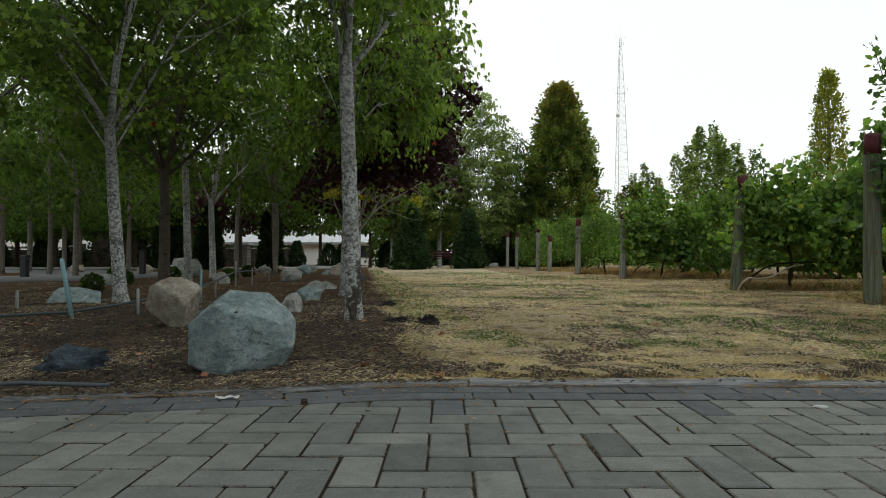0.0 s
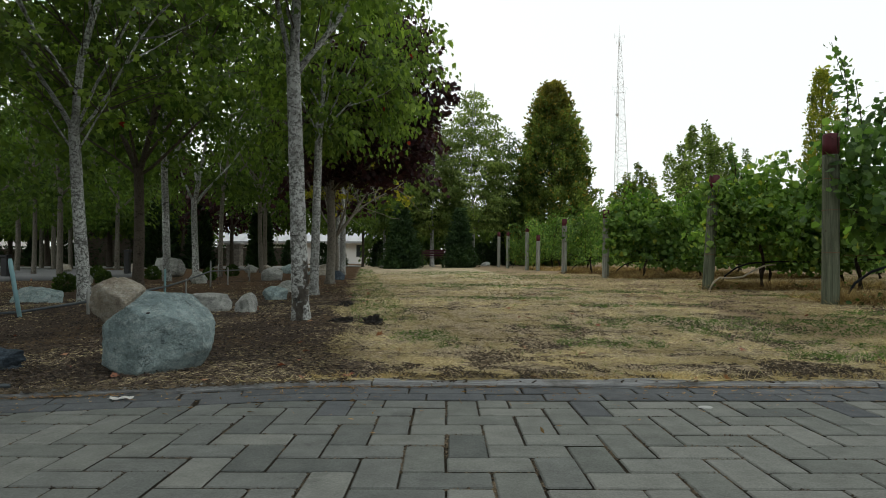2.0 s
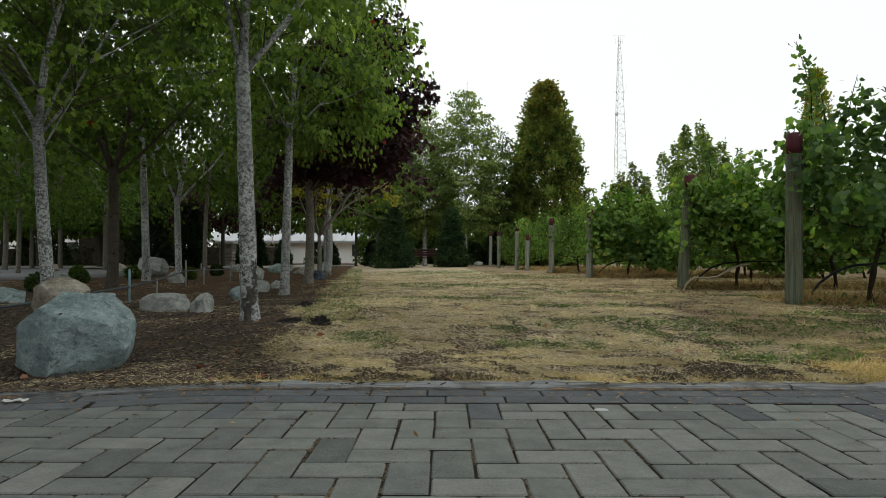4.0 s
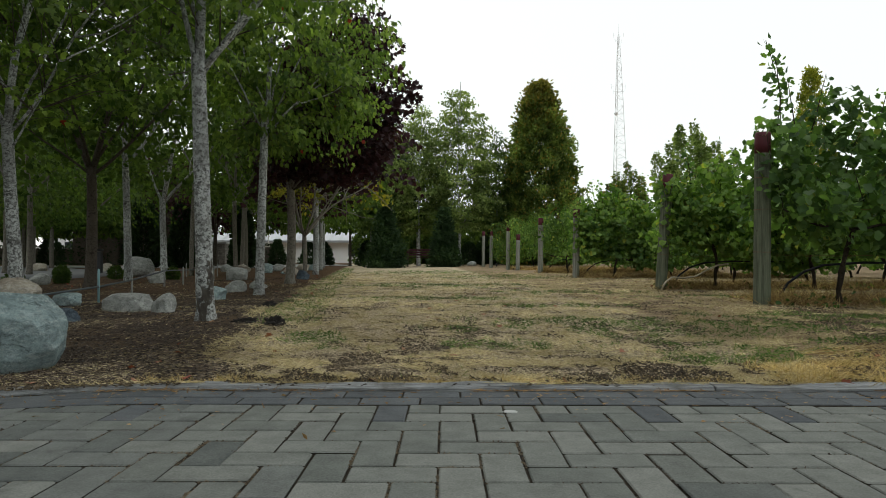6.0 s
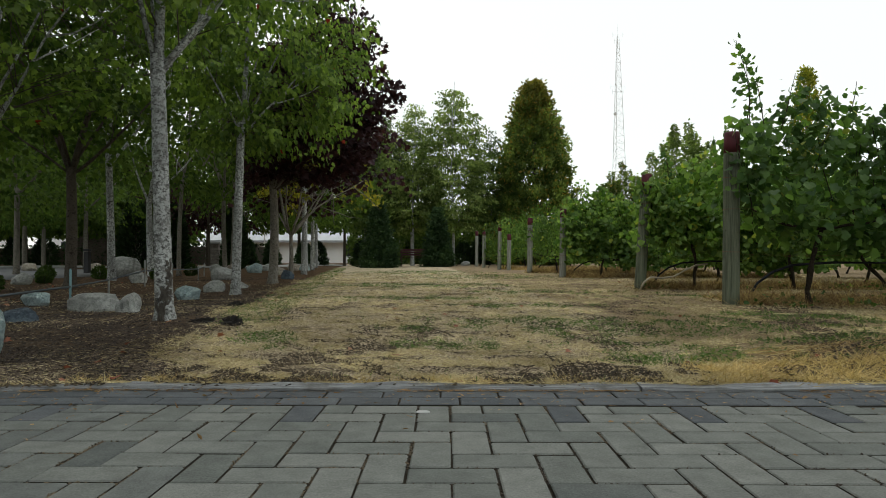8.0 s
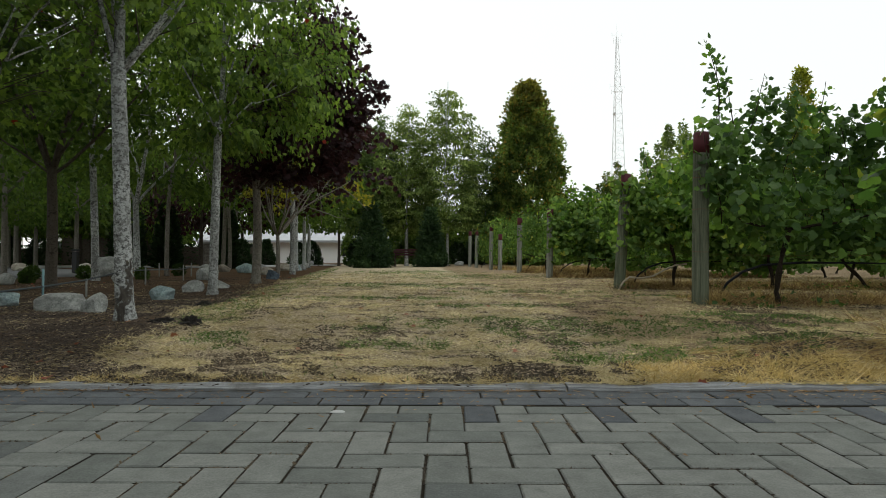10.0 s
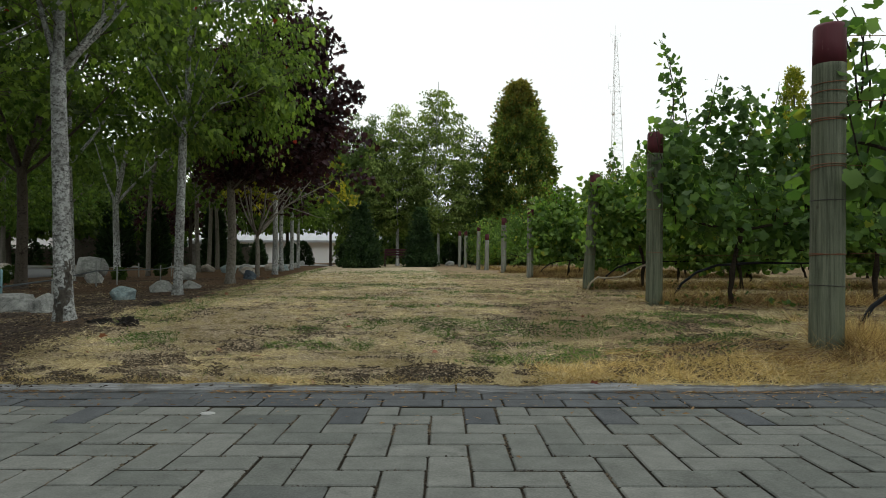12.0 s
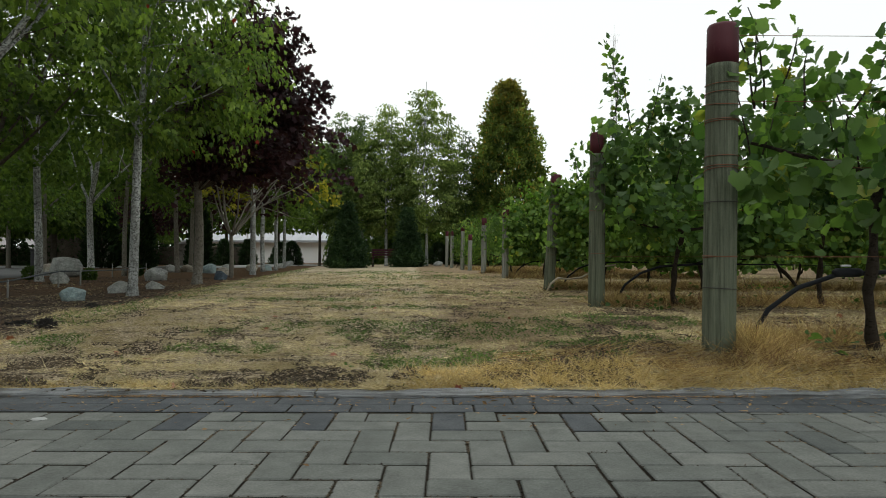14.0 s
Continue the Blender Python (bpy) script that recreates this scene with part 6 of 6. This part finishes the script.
cover("fallen_leaves", x, y, way, r5.uniform(0.025, 0.06, n), r5.uniform(0.025, 0.055, n), FALLEN, "scattered red and brown fallen leaves", 2.5, 0.012, LEAF_MAPLE, r=r5)
n = 3200
x = r5.uniform(-3.2, 4, n)
near_ = r5.uniform(0, 1, n) < 0.72
y = edge_y(x) - np.where(near_, np.abs(r5.normal(size=n)) * 0.012, np.abs(r5.normal(size=n)) * 0.16) - 0.002
keep = smooth_field(x, y * 0 + 1.0, 4, 51) > np.where(near_, -0.35, -9)
x, y = x[keep], y[keep]
n = len(x)
way = np.column_stack([r5.normal(size=n), r5.normal(size=n) * 0.3, np.abs(r5.normal(size=n)) * 0.08])
ob = new("straw_litter", leaves("straw_litter", np.column_stack([x, y, np.full(n, 0.004)]), way, r5.uniform(0.008, 0.035, n), GRASS, STRAW_BROWN, 3.0, width=r5.uniform(0.003, 0.007, n), r=r5))
tagged(ob, "dry straw bits blown on the pavers", "litter", kind="stuff")

x = r5.uniform(-5.5, 0.2, 5200)
x = x[r5.uniform(0, 1, len(x)) < np.clip(-0.6 * (x + 1.0), 0.05, 1)]
y = edge_y(x) + r5.uniform(-0.004, 0.085, len(x))
keep = smooth_field(x, y, 7, 52) > -0.5
x, y = x[keep], y[keep]
n = len(x)
way = np.column_stack([r5.normal(size=n), r5.normal(size=n) * 0.5, np.abs(r5.normal(size=n)) * 0.12])
ob = new("edge_litter", leaves("edge_litter", np.column_stack([x, y, np.full(n, 0.018)]), way, r5.uniform(0.006, 0.022, n), PRISM, CRUMB, 3.0, width=r5.uniform(0.004, 0.009, n), r=r5))
tagged(ob, "bark chips and straw spilled over the timber edging", "litter", kind="stuff")

x = r5.uniform(-2.2, 4.6, 4200)
keep = smooth_field(x, x * 0 + 3.0, 5, 53) + 0.5 * smooth_field(x, x * 0, 17, 54) > -0.15
x = x[keep]
n = len(x)
y = edge_y(x) + 0.09 - np.abs(r5.normal(size=n)) * 0.018
way = np.column_stack([r5.normal(size=n), -np.abs(r5.normal(size=n)) * 0.6, np.abs(r5.normal(size=n)) * 0.15 + 0.05])
ob = new("overhanging_straw", leaves("overhanging_straw", np.column_stack([x, y, np.full(n, 0.017)]), way, r5.uniform(0.02, 0.06, n), GRASS, STRAW, 1.5, width=r5.uniform(0.002, 0.004, n), r=r5))
tagged(ob, "dry straw hanging over the timber edging", "ground cover", kind="stuff")

# ---- timber edging ----
edging = thing("timber_edging", 0, 0, 0, "weathered grey timber edging between pavers and lawn", "edging", kind="structure")
cuts = [-7.5, -5.2, -3.05, -1.62, 0.42, 2.05, 4.4, 7.0]
for a, b in zip(cuts[:-1], cuts[1:]):
    xs = np.linspace(a + 0.004, b - 0.004, 14)
    ey = edge_y(xs)
    r = np.random.default_rng(int((a + 20) * 10))
    jag = r.normal(size=(14, 4)) * 0.0035
    prof = [(0.0, -0.03), (0.004, 0.006), (0.016, 0.013), (0.075, 0.017), (0.085, -0.03)]
    V = np.stack([np.column_stack([xs, ey + o + jag[:, k_ % 4], np.full(14, z) + jag[:, (k_ + 1) % 4] * (z > 0)]) for k_, (o, z) in enumerate(prof)], 1)
    bm = bmesh.new()
    vs = [[bm.verts.new(p) for p in row] for row in V]
    for i in range(13):
        for k_ in range(4):
            bm.faces.new((vs[i][k_], vs[i + 1][k_], vs[i + 1][k_ + 1], vs[i][k_ + 1]))
    bm.faces.new(vs[0]), bm.faces.new(vs[-1][::-1])
    bmesh.ops.recalc_face_normals(bm, faces=bm.faces[:])
    part("timber", bm_mesh("timber", bm, TIMBER), edging)

# ---- pavers ----
W = 0.11
GAP = 0.0062
pavement = thing("pavement", 0, 0, 0, "grey concrete pavers laid in herringbone with a charcoal border", "pavement", kind="structure")


def paver_block(poly, mat, name="paver", top=0.0):
    """A paver from its outline (anticlockwise), with worn upper edges."""
    p = np.array(poly, float)
    if len(p) <= 5:
        # knock the corners off a little
        q = []
        for i in range(len(p)):
            for o in (p[i - 1], p[(i + 1) % len(p)]):
                w = o - p[i]
                q.append(p[i] + w * min(0.3, 0.0042 / max(np.linalg.norm(w), 1e-6)))
        p = np.array(q)
    inn = []
    for i in range(len(p)):
        u, w = unit(p[i] - p[i - 1]), unit(p[(i + 1) % len(p)] - p[i])
        m = unit(np.array([-u[1] - w[1], u[0] + w[0]]))
        inn.append(p[i] + m * 0.0042)
    inn = np.array(inn)
    n_ = len(p)
    v = [(*q, -0.05) for q in p] + [(*q, top - 0.0034) for q in p] + [(*q, top) for q in inn]
    f = [tuple(range(2 * n_, 3 * n_))]
    for i in range(n_):
        j = (i + 1) % n_
        f += [(i, j, n_ + j, n_ + i), (n_ + i, n_ + j, 2 * n_ + j, 2 * n_ + i)]
    me = bpy.data.meshes.new(name)
    me.from_pydata(v, [], f)
    me.materials.append(mat)
    me.materials.append(JOINT)
    for i in range(n_):
        me.polygons[1 + 2 * i].material_index = 1
    return me


def clip(poly, line):
    """Keep the part of a polygon on the near side of y = a + b x."""
    a, b = line
    out = []
    for i, p in enumerate(poly):
        q = poly[(i + 1) % len(poly)]
        dp, dq = p[1] - a - b * p[0], q[1] - a - b * q[0]
        if dp <= 0:
            out.append(p)
        if dp * dq < 0:
            s = dp / (dp - dq)
            out.append((p[0] + s * (q[0] - p[0]), p[1] + s * (q[1] - p[1])))
    return out


g = GAP / 2
gy_ = 0.0042
RECT = {"h": [(g, gy_), (2 * W - g, gy_), (2 * W - g, W - gy_), (g, W - gy_)], "v": [(g, gy_), (W - g, gy_), (W - g, 2 * W - gy_), (g, 2 * W - gy_)]}
shared = {k_: paver_block(v, PAVER) for k_, v in RECT.items()}
shared_shade = {k_: paver_block(v, PAVER_SHADE) for k_, v in RECT.items()}
shared_dark = {k_: paver_block(v, PAVER_DARK) for k_, v in RECT.items()}
dark_cells = {(-8, 2), (0, 2), (4, 2), (8, 2), (12, 2), (-16, 2)}
r6 = np.random.default_rng(6)
rest = []
BORDER = 2 * W + 0.02
for i in range(-60, 75):
    for j in range(-40, 8):
        k_ = (i - j) % 4
        if k_ not in (3, 2):
            continue
        kind = "h" if k_ == 3 else "v"
        x0, y0 = i * W, j * W
        poly = [(x0 + p, y0 + q) for p, q in RECT[kind]]
        cx, cy = np.mean(poly, 0)
        lim = float(edge_y(cx)) - BORDER
        slope = (float(edge_y(cx + 0.1)) - float(edge_y(cx - 0.1))) / 0.2
        line = (lim - slope * cx - 0.004, slope)
        over = max(p[1] - line[0] - line[1] * p[0] for p in poly)
        near = -3.6 < cx < 3.4 and cy > -0.62
        tilt = r6.normal(size=2) * 0.14
        dz = r6.normal() * 0.0008
        dark = (i, j) in dark_cells
        # Darker copies gather round x = -1.9, as painted tree shade.
        in_shade = r6.uniform() < 0.02 + 0.66 * math.exp(-((cx + 1.9) / 0.8) ** 2)
        if over > 0:
            poly = clip(poly, line)
            if len(poly) < 3 or max(p[1] for p in poly) - min(p[1] for p in poly) < 0.012:
                continue
            if not -4.5 < cx < 4.5:
                rest.append(poly)
                continue
            mp = np.mean(poly, 0)
            ob = part("paver", paver_block([(p[0] - mp[0], p[1] - mp[1]) for p in poly], PAVER_DARK if dark else PAVER_SHADE if in_shade else PAVER), pavement)
            ob.matrix_basis = pose(mp[0], mp[1], dz, tilt[0], tilt[1], 0)
        elif near:
            ob = part("paver", (shared_dark if dark else shared_shade if in_shade else shared)[kind], pavement)
            ob.matrix_basis = pose(x0 + r6.normal() * 0.0009, y0 + r6.normal() * 0.0009, dz, tilt[0] * 0.8, tilt[1] * 0.8, r6.normal() * 0.35)
        else:
            rest.append(poly)
V, F = [], []
for poly in rest:
    o = len(V)
    n_ = len(poly)
    V += [(*p, -0.002) for p in poly] + [(*p, -0.05) for p in poly]
    F.append(tuple(range(o, o + n_)))
    F += [(o + n_ + i, o + n_ + (i + 1) % n_, o + (i + 1) % n_, o + i) for i in range(n_)]
me = bpy.data.meshes.new("paver_field")
me.from_pydata(V, [], F)
me.materials.append(PAVER)
part("paver_field", me, pavement, kind="stuff")

for row in range(2):
    s = -6.0 + 0.07 * row
    while s < 6.5:
        cx = s + W
        sl = math.atan((float(edge_y(cx + 0.1)) - float(edge_y(cx - 0.1))) / 0.2)
        ln = 2 * W * (1 + r6.normal() * 0.01)
        if "border0" not in shared_dark:
            shared_dark["border0"] = paver_block([(-W + g, -W / 2 + gy_), (W - g, -W / 2 + gy_), (W - g, W / 2 - gy_), (-W + g, W / 2 - gy_)], PAVER_DARK)
        ob = part("paver", shared_dark["border0"], pavement)
        off = -0.012 - W * (row + 0.5)
        ob.matrix_basis = pose(cx - math.sin(sl) * off, float(edge_y(cx)) + math.cos(sl) * off, r6.normal() * 0.001, 0, 0, math.degrees(sl))
        s += 2 * W * math.cos(sl)

jx, jy = [], []
for _ in range(900):
    i, j = int(r6.integers(-30, 30)), int(r6.integers(-5, 5))
    k_ = (i - j) % 4
    L = W * (1.0 if r6.uniform() < 0.6 else 0.5)
    m_ = int(L * 300)
    u_ = r6.uniform(0, L, m_)
    if k_ in (1, 2):
        jx.append(i * W + r6.normal(size=m_) * 0.0022), jy.append(j * W + u_)
    else:
        jx.append(i * W + u_), jy.append(j * W + r6.normal(size=m_) * 0.0022)
jx, jy = np.concatenate(jx), np.concatenate(jy)
ok_ = jy < edge_y(jx) - BORDER - 0.01
jx, jy = jx[ok_], jy[ok_]
n_ = len(jx)
crumbs = new("joint_litter", leaves("joint_litter", np.column_stack([jx, jy, np.full(n_, -0.0045)]), np.column_stack([r6.normal(size=(n_, 2)), r6.normal(size=n_) * 0.3]), r6.uniform(0.003, 0.010, n_), PRISM, CRUMB, 2.0, width=r6.uniform(0.003, 0.006, n_), r=r6))
tagged(crumbs, "brown leaf crumbs caught in the paver joints", "litter", kind="stuff")
n_ = 110
lx = r6.uniform(-3.2, 3.4, n_)
ly = edge_y(lx) - 0.03 - np.abs(r6.normal(size=n_)) * 0.28
bits = new("leaf_bits", leaves("leaf_bits", np.column_stack([lx, ly, np.full(n_, 0.003)]), np.column_stack([r6.normal(size=(n_, 2)), np.abs(r6.normal(size=n_)) * 0.12]), r6.uniform(0.010, 0.032, n_), LEAF_OVAL, STRAW_BROWN, 2.5, width=r6.uniform(0.010, 0.024, n_), r=r6))
tagged(bits, "small dry yellow-brown leaves lying on the pavers", "litter", kind="stuff")
mark = new("paint_mark", paver_block([(0.026 * math.cos(a), 0.019 * math.sin(a)) for a in np.linspace(0, 2 * math.pi, 15)[:-1]], CONCRETE, "paint_mark", 0.0025))
mark.matrix_world = pose(-0.422, 0.345, 0.001)
tagged(mark, "round white paint mark on a paver", "mark")
bm = bmesh.new()
vs = [bm.verts.new((x_ + math.sin(x_ * 90) * 0.004, y_, 0.004 + 0.004 * math.sin(x_ * 130 + y_ * 200))) for y_ in (0, 0.02, 0.035) for x_ in np.linspace(-0.045, 0.045, 8)]
for a in range(2):
    for b in range(7):
        if (a, b) not in ((1, 2), (1, 5)):
            bm.faces.new((vs[a * 8 + b], vs[a * 8 + b + 1], vs[a * 8 + 9 + b], vs[a * 8 + 8 + b]))
bmesh.ops.solidify(bm, geom=bm.faces[:], thickness=0.0015)
scrap = new("paper_scrap", bm_mesh("paper_scrap", bm, WHITE_PAINT))
scrap.matrix_world = pose(-2.5, 0.43, 0.003, 0, 0, 12)
tagged(scrap, "torn white paper scrap lying on the pavers", "litter")
